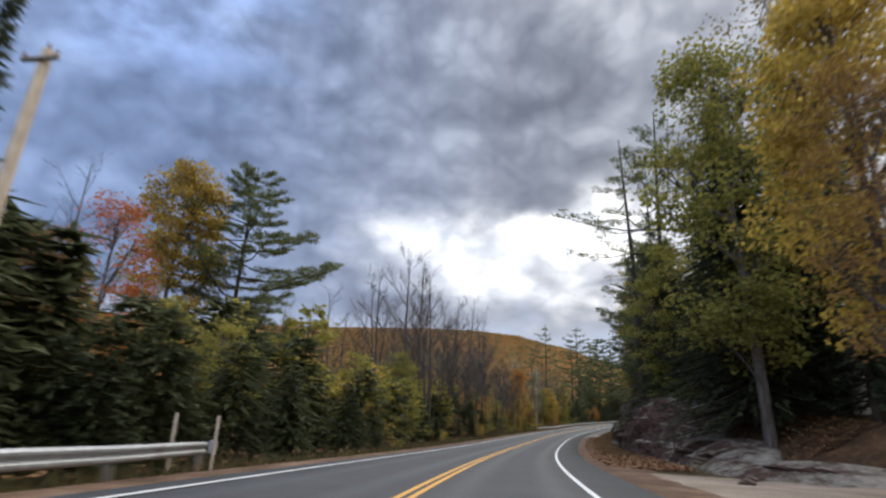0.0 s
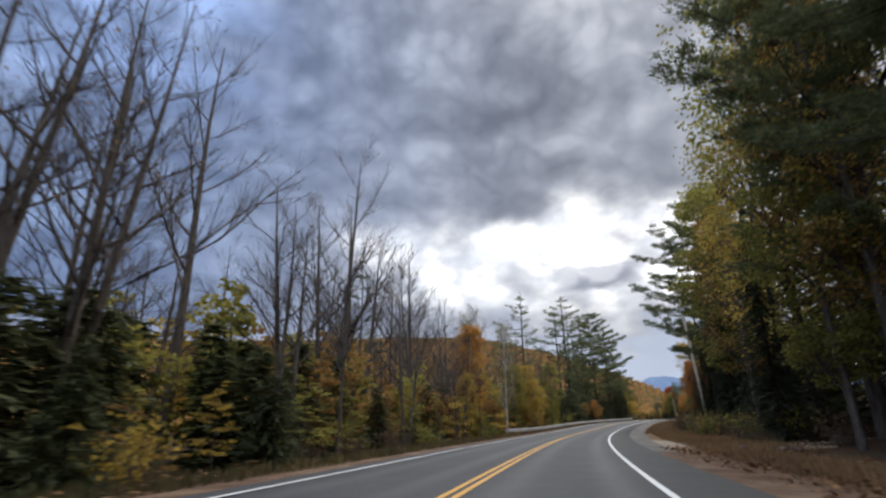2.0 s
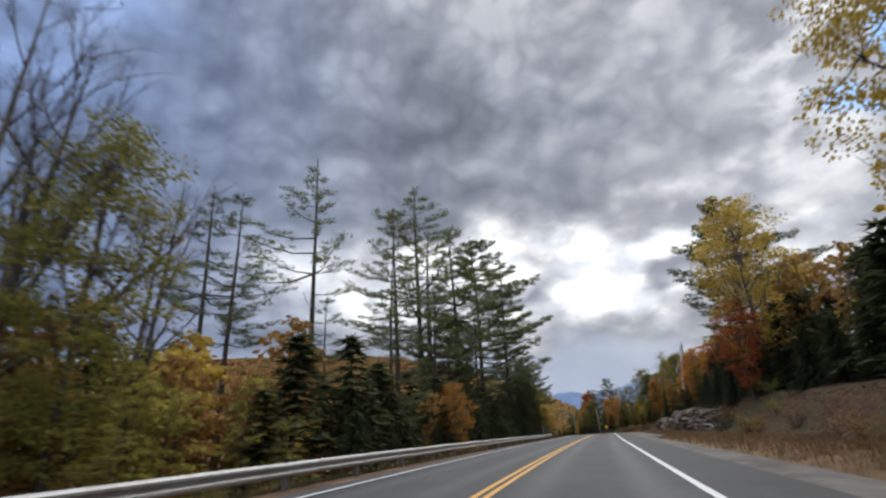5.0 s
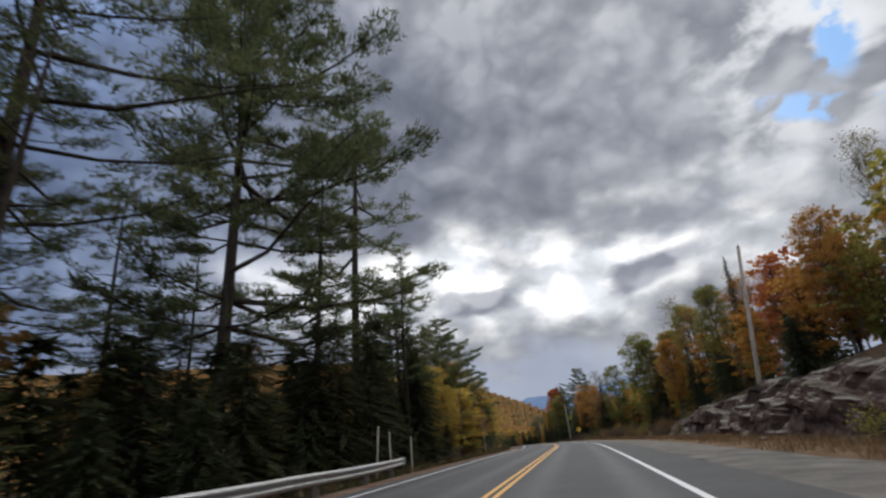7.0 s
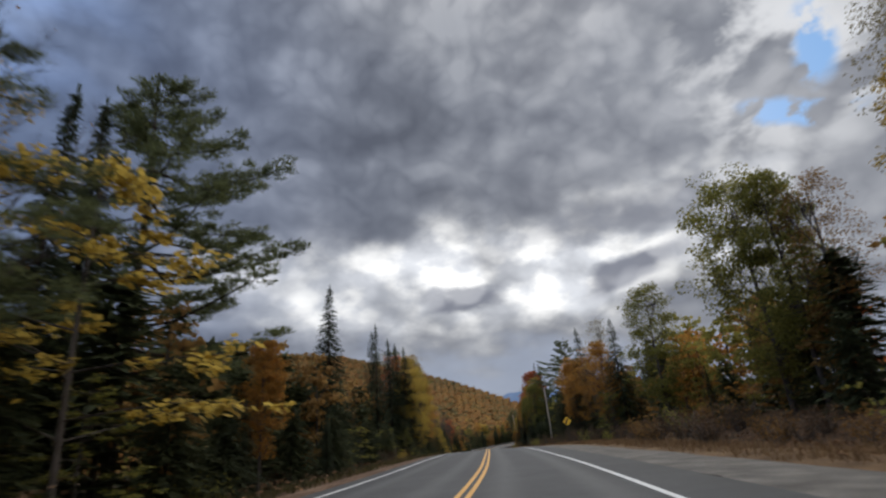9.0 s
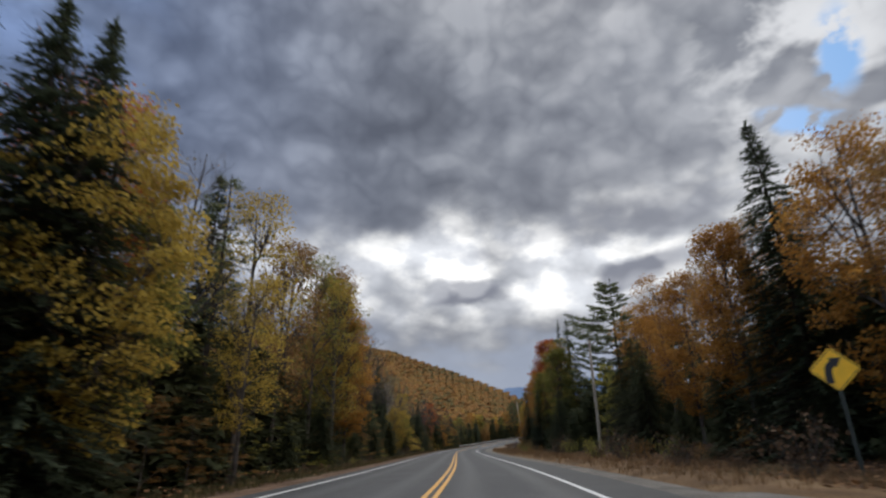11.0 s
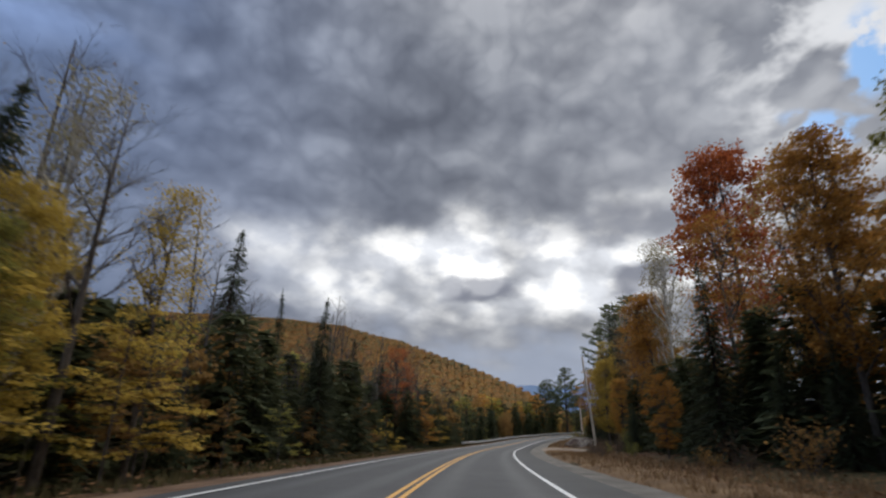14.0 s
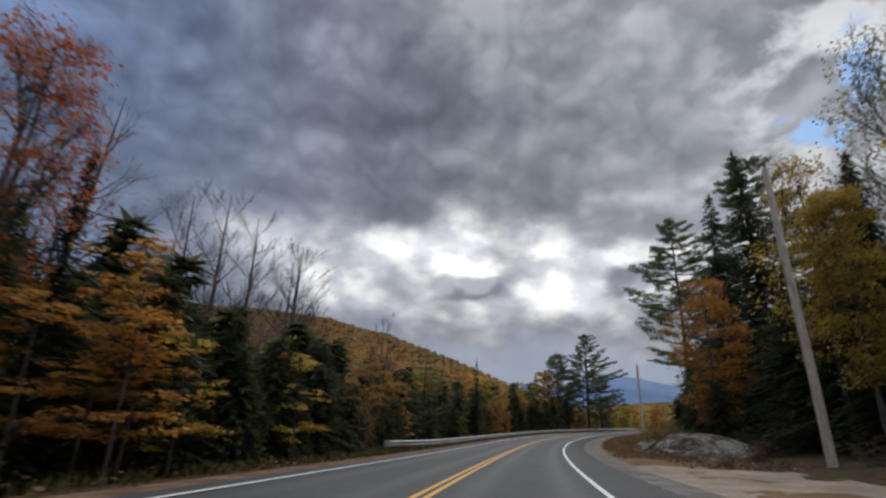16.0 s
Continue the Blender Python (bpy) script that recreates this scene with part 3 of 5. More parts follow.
def build_hills():
    # a wooded ridge: outline by bearing (degrees) and elevation from the bend
    cx, cy = 251.0, 247.0
    bear = [-60, -30, -6, 15, 22, 28, 34.3, 40.6, 43.6, 46.8, 50, 56]
    elev = [6.5, 8.6, 10.0, 11.1, 11.3, 10.9, 9.5, 7.4, 6.2, 4.9, 3.2, 1.0]

    def ridge(name, cx, cy, bear, elev, dist, count, mat, label, size, seed):
        rnd = random.Random(seed)
        verts, faces = [], []
        az = np.linspace(bear[0], bear[-1], 150)
        rows = np.linspace(0, 1, 16) ** 0.9
        grid = {}
        for i, a in enumerate(az):
            e = np.interp(a, bear, elev)
            dd = dist * (1 + 0.10 * math.sin(a * 0.11))
            top = math.tan(radians(e)) * dd
            for j, u in enumerate(rows):
                r = dd * (0.56 + 0.44 * u)
                z = top * (u ** 1.15) * (1 + 0.012 * noise.noise((a * 0.3, u * 5, seed))) - 4
                verts.append((cx + math.sin(radians(a)) * r, cy + math.cos(radians(a)) * r, z))
                grid[i, j] = (r, z)
        k = len(rows)
        for i in range(len(az) - 1):
            for j in range(k - 1):
                faces.append((i * k + j, i * k + j + 1, (i + 1) * k + j + 1, (i + 1) * k + j))
        # crowns standing on it
        for _ in range(count):
            a = rnd.uniform(bear[0], bear[-1])
            u = rnd.random() ** 0.6
            if rnd.random() < 0.12:
                u = rnd.uniform(0.96, 1.0)
            i, j = min(int((a - bear[0]) / (bear[-1] - bear[0]) * 149), 148), min(int(u * 15), 14)
            f = u * 15 - j
            r = grid[i, j][0] * (1 - f) + grid[i, j + 1][0] * f
            z = grid[i, j][1] * (1 - f) + grid[i, j + 1][1] * f
            x, y = cx + math.sin(radians(a)) * r, cy + math.cos(radians(a)) * r
            w, h = size * rnd.uniform(0.7, 1.4), size * rnd.uniform(0.5, 0.95)
            b = len(verts)
            t0 = rnd.uniform(0, 6)
            for q in range(5):
                c = t0 + q * 1.2566
                rr = w * rnd.uniform(0.8, 1.2)
                verts.append((x + rr * math.cos(c), y + rr * math.sin(c), z + h * rnd.uniform(-0.1, 0.15)))
            verts.append((x + w * rnd.uniform(-.3, .3), y + w * rnd.uniform(-.3, .3), z + h * 0.8))
            for q in range(5):
                faces.append((b + q, b + (q + 1) % 5, b + 5))
        ob = new(name, mesh(name, verts, faces, mat))
        return tagged(ob, label, "hillside", kind="stuff")

    ridge("wooded_hill", cx, cy, bear, elev, 1400, 36000, M_HILL, "far wooded ridge in orange and russet autumn colour", 6.2, 3)

    ridge("far_hill", cx, cy, [47, 50, 54, 58, 62, 68, 76], [0.6, 1.6, 2.6, 3.2, 3.5, 3.6, 3.0], 2300, 5000, M_HILL, "low far hill in russet autumn colour", 9.0, 6)

    def mountain(name, bear, elev, dist, label):
        verts, faces = [], []
        az = np.linspace(bear[0], bear[-1], 90)
        for i, a in enumerate(az):
            e = np.interp(a, bear, elev) + 0.12 * noise.noise((a * 1.3, 0, 2))
            for u in (0, 0.4, 0.75, 1.0, 1.15):
                r = dist * (0.85 + 0.15 * u)
                z = math.tan(radians(max(e, 0.2))) * dist * (u if u <= 1 else 0.8) - 20
                z += 18 * noise.noise((a * 0.9, u * 6, 1)) * (0 < u < 1)
                verts.append((cx + math.sin(radians(a)) * r, cy + math.cos(radians(a)) * r, z))
        for i in range(len(az) - 1):
            for j in range(4):
                faces.append((i * 5 + j, i * 5 + j + 1, i * 5 + j + 6, i * 5 + j + 5))
        tagged(new(name, mesh(name, verts, faces, M_MOUNTAIN, True)), label, "mountain", kind="structure")

    # blue from the haze painted into its material
    mountain("blue_mountain", [41, 44.5, 46, 47.5, 49, 50.5, 52, 54, 55.5, 57.5, 60, 64, 72], [3.1, 4.1, 4.8, 5.4, 5.4, 5.1, 5.1, 5.5, 5.9, 6.4, 6.1, 5.2, 2.6], 4000, "distant mountain under low cloud, haze blue put into its colour")


build_hills()

# ---- trees ----


class Shape:
    """Gathers vertices and faces."""

    def __init__(self):
        self.v, self.f, self.stem = [], [], None

    def core(self):
        """The trunk's own shape, apart from the limbs."""
        self.stem = self.stem or Shape()
        return self.stem

    def tube(self, pts, r0, r1, n=5):
        base = len(self.v)
        m = len(pts)
        for i, p in enumerate(pts):
            d = (pts[min(i + 1, m - 1)] - pts[max(i - 1, 0)]).normalized()
            u = d.orthogonal().normalized()
            w = d.cross(u)
            r = r0 + (r1 - r0) * i / (m - 1)
            for k in range(n):
                c = 2 * math.pi * k / n
                self.v.append(p + (u * math.cos(c) + w * math.sin(c)) * r)
        for i in range(m - 1):
            for k in range(n):
                a, b = base + i * n + k, base + i * n + (k + 1) % n
                self.f.append((a, b, b + n, a + n))

    def leaf(self, p, way, side, ln, wd):
        """A pointed blade of four corners."""
        b = len(self.v)
        self.v += [p, p + way * ln * 0.45 + side * wd, p + way * ln, p + way * ln * 0.45 - side * wd]
        self.f.append((b, b + 1, b + 2, b + 3))

    def needle(self, p, way, side, ln, wd):
        b = len(self.v)
        self.v += [p - side * wd, p + side * wd, p + way * ln]
        self.f.append((b, b + 1, b + 2))

    def data(self, name, mat, smooth=False):
        return mesh(name, self.v, self.f, mat, smooth)


def ball(r):
    while True:
        v = Vector((r.uniform(-1, 1), r.uniform(-1, 1), r.uniform(-1, 1)))
        if 0.01 < v.length_squared < 1:
            return v


def bend(a, b, r, sag=0.0, n=4, wob=0.06):
    ln = (b - a).length
    out = []
    for i in range(n):
        u = i / (n - 1)
        p = a.lerp(b, u)
        p.z += sag * ln * 4 * u * (1 - u)
        if 0 < i < n - 1:
            p += ball(r) * ln * wob
        out.append(p)
    return out


def trunk_line(r, h, lean=0.03, n=8):
    # grey steel, coloured as dark as the shade it stands in
    off = ball(r) * h * lean
    ph = r.uniform(0, 6)
    return [Vector((off.x * u + 0.008 * h * math.sin(u * 5 + ph) * u, off.y * u + 0.008 * h * math.cos(u * 4 + ph) * u, h * u)) for u in (i / (n - 1) for i in range(n))]


def on_line(pts, u):
    k = u * (len(pts) - 1)
    i = min(int(k), len(pts) - 2)
    return pts[i].lerp(pts[i + 1], k - i)


def grow_pine(seed, h=24.0, dense=1.0, start=0.34, wide=1.0, fine=1.0):
    """White pine: level limbs in uneven whorls, tips turned up, needles in flat plumes with gaps between."""
    r = random.Random(seed)
    wood, green = Shape(), Shape()
    line_ = trunk_line(r, h, 0.02)
    wood.core().tube(line_, h * 0.0125, h * 0.0015, 7)
    u = start - 0.16
    heavy = r.uniform(0, 6.28)
    while u < 0.985:
        bare_limb = u < start
        n = 3 if bare_limb else r.choice((3, 4, 4, 5))
        a0 = r.uniform(0, 6.28)
        for k in range(n):
            if r.random() < (0.24 if dense < 1.2 else 0.10):
                continue
            a = a0 + k * 6.283 / n + r.uniform(-0.4, 0.4)
            prof = min(1.0, (1.0 - u) * 2.4 + 0.10) * (0.75 + 0.25 * math.cos(a - heavy))
            ln = h * 0.265 * wide * prof * r.uniform(0.6, 1.2)
            if bare_limb:
                ln *= 0.5
            p0 = on_line(line_, u)
            rise = r.uniform(-0.05, 0.14) + 0.6 * max(0, u - 0.75)
            out = Vector((math.cos(a), math.sin(a), rise))
            p1 = p0 + out * ln
            p1.z += ln * 0.12
            limb = bend(p0, p1, r, -0.08, 4, 0.03)
            wood.tube(limb, max(0.02, ln * 0.014), 0.010, 4)
            if bare_limb:
                for _ in range(4):
                    q = on_line(limb, r.uniform(0.3, 1))
                    w = (out + ball(r) * 0.8).normalized()
                    wood.needle(q, w, w.orthogonal().normalized(), ln * 0.35, 0.012)
                continue
            side = Vector((-math.sin(a), math.cos(a), 0))
            m = max(4, int(ln * 3.2 * dense))
            for c in range(m):
                f = 0.34 + 0.66 * (c + r.random()) / m
                sway = side * r.uniform(-1, 1) * ln * 0.26 * (1.15 - f * 0.75)
                stem = on_line(limb, min(f, 1.0))
                q = stem + sway + Vector((0, 0, r.uniform(0.0, 0.06) * ln))
                for _ in range(int(20 * dense * fine) + 2):
                    w = (out.normalized() * r.uniform(0.1, 1) + side * r.uniform(-0.9, 0.9) + Vector((0, 0, r.uniform(-0.1, 0.7)))).normalized()
                    o = ball(r)
                    green.needle(q + Vector((o.x * 0.42, o.y * 0.42, o.z * 0.14)), w, w.cross(ball(r)).normalized(), r.uniform(0.20, 0.42) / fine ** 0.5, r.uniform(0.022, 0.046) / fine ** 0.5)
        u += r.uniform(0.036, 0.066) * (1.1 if dense < 1.2 else 0.8)
    return wood, green


def grow_spruce(seed, h=13.0, width=0.19, amount=1.0, ragged=0.2, big=1.0, limbs=True, taper=0.85):
    """Spruce or fir: a narrow cone of drooping boughs down to the ground."""
    r = random.Random(seed)
    wood, green = Shape(), Shape()
    line_ = trunk_line(r, h, 0.012)
    wood.core().tube(line_, h * 0.013, h * 0.001, 6)
    u = 0.05
    while u < 0.985:
        n = 6 if u < 0.8 else 5
        a0 = r.uniform(0, 6.28)
        for k in range(n):
            if r.random() < ragged * 0.5:
                continue
            a = a0 + k * 6.283 / n + r.uniform(-0.3, 0.3)
            ln = h * width * ((1 - u) ** taper + 0.02) * r.uniform(1 - ragged, 1 + ragged * 0.6)
            out = Vector((math.cos(a), math.sin(a), 0))
            side = Vector((-math.sin(a), math.cos(a), 0))
            p0 = on_line(line_, u)
            p1 = p0 + out * ln + Vector((0, 0, -ln * 0.30 + (0.35 * ln if u > 0.8 else 0)))
            limb = bend(p0, p1, r, 0.05, 3)
            if limbs and ln > 0.8:
                wood.tube([limb[0], limb[-1]], max(0.012, ln * 0.013), 0.006, 3)
            m = max(3, int(ln * 5.5 * amount))
            for c in range(m):
                f = 0.12 + 0.88 * (c + 0.5) / m
                q = on_line(limb, f)
                for sg in (-1, 1):
                    w = (out * r.uniform(0.5, 1.0) + side * sg * r.uniform(0.4, 1.1) + Vector((0, 0, r.uniform(-0.5, 0.15)))).normalized()
                    green.needle(q + ball(r) * 0.06, w, w.cross(Vector((r.uniform(-.4, .4), r.uniform(-.4, .4), 1))).normalized(), r.uniform(0.28, 0.60) * big * (0.55 + 0.45 * (1 - f) + 0.02 * h), r.uniform(0.05, 0.11) * big)
                if c % 2 == 0:
                    w = (out + Vector((0, 0, r.uniform(-0.6, 0.2)))).normalized()
                    green.needle(q, w, side, r.uniform(0.3, 0.6) * big, 0.10 * big)
        u += r.uniform(0.020, 0.034) / (0.35 + amount * 0.65)
    top = line_[-1]
    for _ in range(10):
        green.needle(top - Vector((0, 0, r.uniform(0, 0.6))), (ball(r) * 0.35 + Vector((0, 0, 1))).normalized(), ball(r).normalized(), 0.4, 0.05)
    return wood, green


def grow_broadleaf(seed, h=14.0, spread=0.24, low=0.22, clumps=120, leaves=34, size=0.17, fill=1.0, twigs=True, lean=0.022):
    """Maple, birch, aspen: forked trunk, limbs to clumps of leaves in an uneven crown with gaps."""
    r = random.Random(seed)
    wood, green = Shape(), Shape()
    line_ = trunk_line(r, h * 0.93, lean)
    wood.core().tube(line_, h * 0.0125, h * 0.0022, 6)
    hubs = []
    for k in range(9):
        u = low + (0.95 - low) * (k + r.random()) / 9
        a = r.uniform(0, 6.28)
        w = spread * h * (math.sin(math.pi * min(1, (u - low * 0.6) / (1.1 - low * 0.6))) ** 0.7)
        p0 = on_line(line_, u * 0.8)
        p1 = on_line(line_, min(1, u * 0.92)) + Vector((math.cos(a) * w * 0.6, math.sin(a) * w * 0.6, h * 0.09))
        limb = bend(p0, p1, r, -0.05, 4, 0.08)
        wood.tube(limb, h * 0.005, h * 0.0018, 4)
        hubs.append(limb)
    for k in range(clumps):
        u = low + (1.0 - low) * r.random() ** 0.85
        w = spread * h * (math.sin(math.pi * min(1, (u - low * 0.7) / (1.06 - low * 0.7))) ** 0.62)
        a = r.uniform(0, 6.283)
        lump = 0.75 + 0.45 * noise.noise((math.cos(a) * 1.7, math.sin(a) * 1.7, u * 5 + seed))
        rad = w * lump * r.uniform(0.25, 1.0) ** 0.5
        c = Vector((math.cos(a) * rad, math.sin(a) * rad, h * u)) + Vector((line_[-1].x, line_[-1].y, 0)) * u
        limb = min(hubs, key=lambda q: (q[-1] - c).length)
        stem = on_line(limb, r.uniform(0.45, 1.0))
        if twigs:
            wood.tube(bend(stem, c, r, -0.05, 3, 0.07), h * 0.0016, 0.006, 3)
        cr = h * 0.055 * r.uniform(0.6, 1.25)
        for _ in range(int(leaves * fill * r.uniform(0.5, 1.4))):
            o = ball(r)
            p = c + Vector((o.x * cr, o.y * cr, o.z * cr * 0.55))
            w1 = (Vector((o.x, o.y, -0.35)) + ball(r) * 0.7).normalized()
            green.leaf(p, w1, w1.cross(ball(r)).normalized(), size * r.uniform(0.8, 1.7), size * r.uniform(0.35, 0.6))
    return wood, green


def grow_layered(seed, h=6.0, leaves=30):
    """A young maple under the others: a thin stem with level sprays of leaves."""
    r = random.Random(seed)
    wood, green = Shape(), Shape()
    line_ = trunk_line(r, h, 0.08)
    wood.core().tube(line_, h * 0.010, h * 0.002, 5)
    for k in range(26):
        u = 0.14 + 0.84 * r.random() ** 0.9
        a = r.uniform(0, 6.283)
        ln = h * 0.46 * (1.08 - u) ** 0.6 * r.uniform(0.35, 1.2)
        out = Vector((math.cos(a), math.sin(a), r.uniform(-0.02, 0.30)))
        p0 = on_line(line_, u)
        limb = bend(p0, p0 + out * ln, r, 0.06, 4)
        wood.tube(limb, 0.018, 0.005, 3)
        side = Vector((-math.sin(a), math.cos(a), 0))
        for spray in range(max(2, int(ln * 2.2))):
            f = r.uniform(0.35, 1.05)
            q = on_line(limb, min(f, 1)) + side * r.uniform(-1, 1) * ln * 0.32 + Vector((0, 0, r.uniform(-0.15, 0.10)))
            sz = r.uniform(0.22, 0.5)
            for _ in range(int(leaves * 0.8)):
                o = ball(r)
                p = q + Vector((o.x * sz, o.y * sz, o.z * sz * 0.25))
                w1 = (out * r.uniform(0.2, 1) + side * r.uniform(-1, 1) + Vector((0, 0, r.uniform(-0.6, 0.1)))).normalized()
                green.leaf(p, w1, w1.cross(Vector((r.uniform(-.5, .5), r.uniform(-.5, .5), 1))).normalized(), r.uniform(0.10, 0.20), r.uniform(0.04, 0.075))
    return wood, green


def grow_bare(seed, h=18.0, stems=1):
    """A leafless maple or ash: a straight leader or a pair, ascending limbs that fork into fine twigs."""
    r = random.Random(seed)
    wood, green = Shape(), Shape()

    def twig(p, way, ln):
        wood.needle(p, way, way.orthogonal().normalized(), ln, 0.011)
        for _ in range(3):
            w = (way + ball(r) * 0.75 + Vector((0, 0, 0.12))).normalized()
            wood.needle(p + way * ln * r.uniform(0.25, 0.9), w, w.orthogonal().normalized(), ln * r.uniform(0.35, 0.7), 0.007)
        if r.random() < 0.05:
            green.leaf(p + way * ln, (ball(r) + Vector((0, 0, -1))).normalized(), ball(r).normalized(), 0.16, 0.06)

    def limb(p, way, ln, rad, level):
        q = p + way * ln
        q.z += ln * (0.10 if level == 0 else 0.03)
        ln2 = bend(p, q, r, -0.06 if level == 0 else 0.0, 5 if level == 0 else 3, 0.022)
        wood.tube(ln2, rad, rad * 0.32, 4 if level == 0 else 3)
        n = max(4, int(ln * (1.8 if level == 0 else 3.2)))
        for k in range(n):
            f = 0.22 + 0.78 * (k + r.random()) / n
            w = (way * 0.95 + ball(r).normalized() * 0.62 + Vector((0, 0, 0.22))).normalized()
            base = on_line(ln2, min(f, 1))
            if level == 0:
                limb(base, w, ln * r.uniform(0.26, 0.46) * (1.15 - 0.5 * f), rad * 0.42, 1)
            else:
                twig(base, w, r.uniform(0.6, 1.3))
        twig(q, way, 1.0)

    for st in range(stems):
        a0 = r.uniform(0, 6.28)
        tilt = 0.0 if stems == 1 else 0.10
        foot = Vector((math.cos(a0), math.sin(a0), 0)) * (0.0 if stems == 1 else 0.25)
        top = h * (1.0 if st == 0 else r.uniform(0.75, 0.92))
        line_ = [p + foot + Vector((math.cos(a0), math.sin(a0), 0)) * tilt * p.z for p in trunk_line(r, top, 0.02, 9)]
        wood.core().tube(line_, h * 0.0130, h * 0.0012, 7)
        u = r.uniform(0.26, 0.40)
        a = r.uniform(0, 6.28)
        while u < 0.96:
            a += 2.4 + r.uniform(-0.6, 0.6)
            steep = r.uniform(0.5, 1.0) + 0.6 * u
            way = Vector((math.cos(a), math.sin(a), steep)).normalized()
            limb(on_line(line_, u), way, h * 0.36 * (1.08 - u) ** 0.75 * r.uniform(0.7, 1.15), h * 0.0056 * (1.15 - u), 0)
            u += r.uniform(0.03, 0.06) * (1 if stems == 1 else 1.5)
    return wood, green


def grow_bush(seed, h=1.6, leaves=420, twigs=26):
    r = random.Random(seed)
    wood, green = Shape(), Shape()
    for k in range(twigs):
        a = r.uniform(0, 6.28)
        q = Vector((math.cos(a) * r.uniform(0.2, 0.75), math.sin(a) * r.uniform(0.2, 0.75), r.uniform(0.55, 1.0))) * h
        wood.tube(bend(Vector((math.cos(a) * 0.1, math.sin(a) * 0.1, -0.1)), q, r, 0.05, 3), 0.014, 0.004, 3)
        for _ in range(leaves // twigs):
            f = r.uniform(0.3, 1.05)
            p = q * f + ball(r) * 0.22 * h
            w1 = ball(r).normalized()
            green.leaf(p, w1, w1.cross(ball(r)).normalized(), r.uniform(0.08, 0.17), r.uniform(0.03, 0.06))
    return wood, green


KINDS = {
    # kind: (object name, category, label, variants, natural height, how it grows, bark, leaves)
    "pine": ("white_pine", "tree", "tall white pine with level plumed limbs and bare lower trunk", 4, 24.0, lambda k: grow_pine(11 + k, 24.0, (1.0, 0.92, 1.5, 0.88)[k], (0.32, 0.42, 0.26, 0.48)[k], (1.05, 1.0, 1.35, 1.0)[k]), M_BARK_DARK, "pine"),
    "spruce": ("spruce_tree", "tree", "dark pointed spruce with boughs to the ground", 3, 13.0, lambda k: grow_spruce(31 + k, 13.0, (0.20, 0.155, 0.23)[k], 2.5, (0.2, 0.35, 0.25)[k], 0.52, True, (1.0, 1.15, 0.95)[k]), M_BARK_DARK, "spruce"),
    "hemlock": ("young_hemlock", "tree", "dense dark young hemlock at the edge of the woods", 3, 6.0, lambda k: grow_spruce(41 + k, 6.0, (0.38, 0.44, 0.34)[k], 2.1, 0.45, 0.62, False, (0.55, 0.5, 0.65)[k]), M_BARK_DARK, "hemlock"),
    "tall_hemlock": ("hemlock_tree", "tree", "tall dense dark hemlock with drooping sprays", 2, 11.0, lambda k: grow_spruce(141 + k, 11.0, (0.30, 0.34)[k], 2.7, 0.45, 0.48, True, (0.62, 0.7)[k]), M_BARK_DARK, "hemlock"),
    "pine_f": ("white_pine", "tree", "dark white pine standing deep in the woods", 2, 16.0, lambda k: grow_pine(21 + k, 16.0, 0.6, 0.2, 1.1, 0.22), M_BARK_DARK, "pine"),
    "spruce_f": ("spruce_tree", "tree", "dark spruce standing deep in the woods", 2, 9.0, lambda k: grow_spruce(36 + k, 9.0, (0.29, 0.34)[k], 0.34, 0.3, 2.3, False), M_BARK_DARK, "hemlock"),
    "hemlock_f": ("young_hemlock", "tree", "dark young hemlock deep in the woods", 2, 6.0, lambda k: grow_spruce(46 + k, 6.0, (0.40, 0.44)[k], 0.6, 0.4, 1.5, False, 0.55), M_BARK_DARK, "hemlock"),
    "bare": ("bare_tree", "tree", "leafless grey hardwood with fine ascending twigs", 4, 18.0, lambda k: grow_bare(51 + k, 18.0, (1, 2, 1, 2)[k]), M_BARK, "rust"),
    "birch": ("birch_tree", "tree", "slender pale-barked birch with thin faded leaves", 3, 16.0, lambda k: grow_broadleaf(61 + k, 16.0, 0.15, 0.30, 110, 34, 0.11), M_BARK_PALE, "pale"),
}
for c, words in (("yellow", "golden yellow"), ("orange", "bright orange"), ("red", "deep red"), ("olive", "yellowing green"), ("rust", "russet brown")):
    KINDS[c] = ("maple_tree", "tree", "hardwood tree in full %s autumn leaf" % words, 3, 14.0, lambda k: grow_broadleaf(71 + k, 14.0, (0.24, 0.20, 0.27)[k], (0.18, 0.24, 0.14)[k], 170, 84, 0.125), M_BARK, c)
    KINDS[c + "_s"] = ("thinning_tree", "tree", "half-bare hardwood with thin %s leaves" % words, 2, 15.0, lambda k: grow_broadleaf(81 + k, 15.0, 0.20, 0.26, 130, 42, 0.115), M_BARK, c)
    KINDS[c + "_f"] = ("maple_tree", "tree", "hardwood tree in %s autumn leaf deep in the woods" % words, 2, 12.0, lambda k: grow_broadleaf(121 + k, 12.0, (0.27, 0.23)[k], 0.12, 54, 16, 0.44, 1.0, False), M_BARK, c)
    KINDS[c + "_b"] = ("young_maple", "tree", "young maple with level sprays of %s leaves" % words, 3, 6.0, lambda k: grow_layered(91 + k), M_BARK, c)
    KINDS[c + "_bush"] = ("bush", "bush", "low bush with %s leaves on the verge" % words, 2, 1.6, lambda k: grow_bush(101 + k), M_BARK, c)
KINDS["sapling"] = ("birch_sapling", "tree", "slender pale leaning sapling with sparse yellow leaves", 1, 6.0, lambda k: grow_broadleaf(131, 6.0, 0.26, 0.42, 46, 16, 0.13, 1.0, True, 0.16), M_BARK_PALE, "orange")
KINDS["brush_bush"] = ("bush", "bush", "low tangle of brown twigs on the verge", 3, 1.6, lambda k: grow_bush(111 + k, 1.6, 300, 34), M_BARK, "brush")
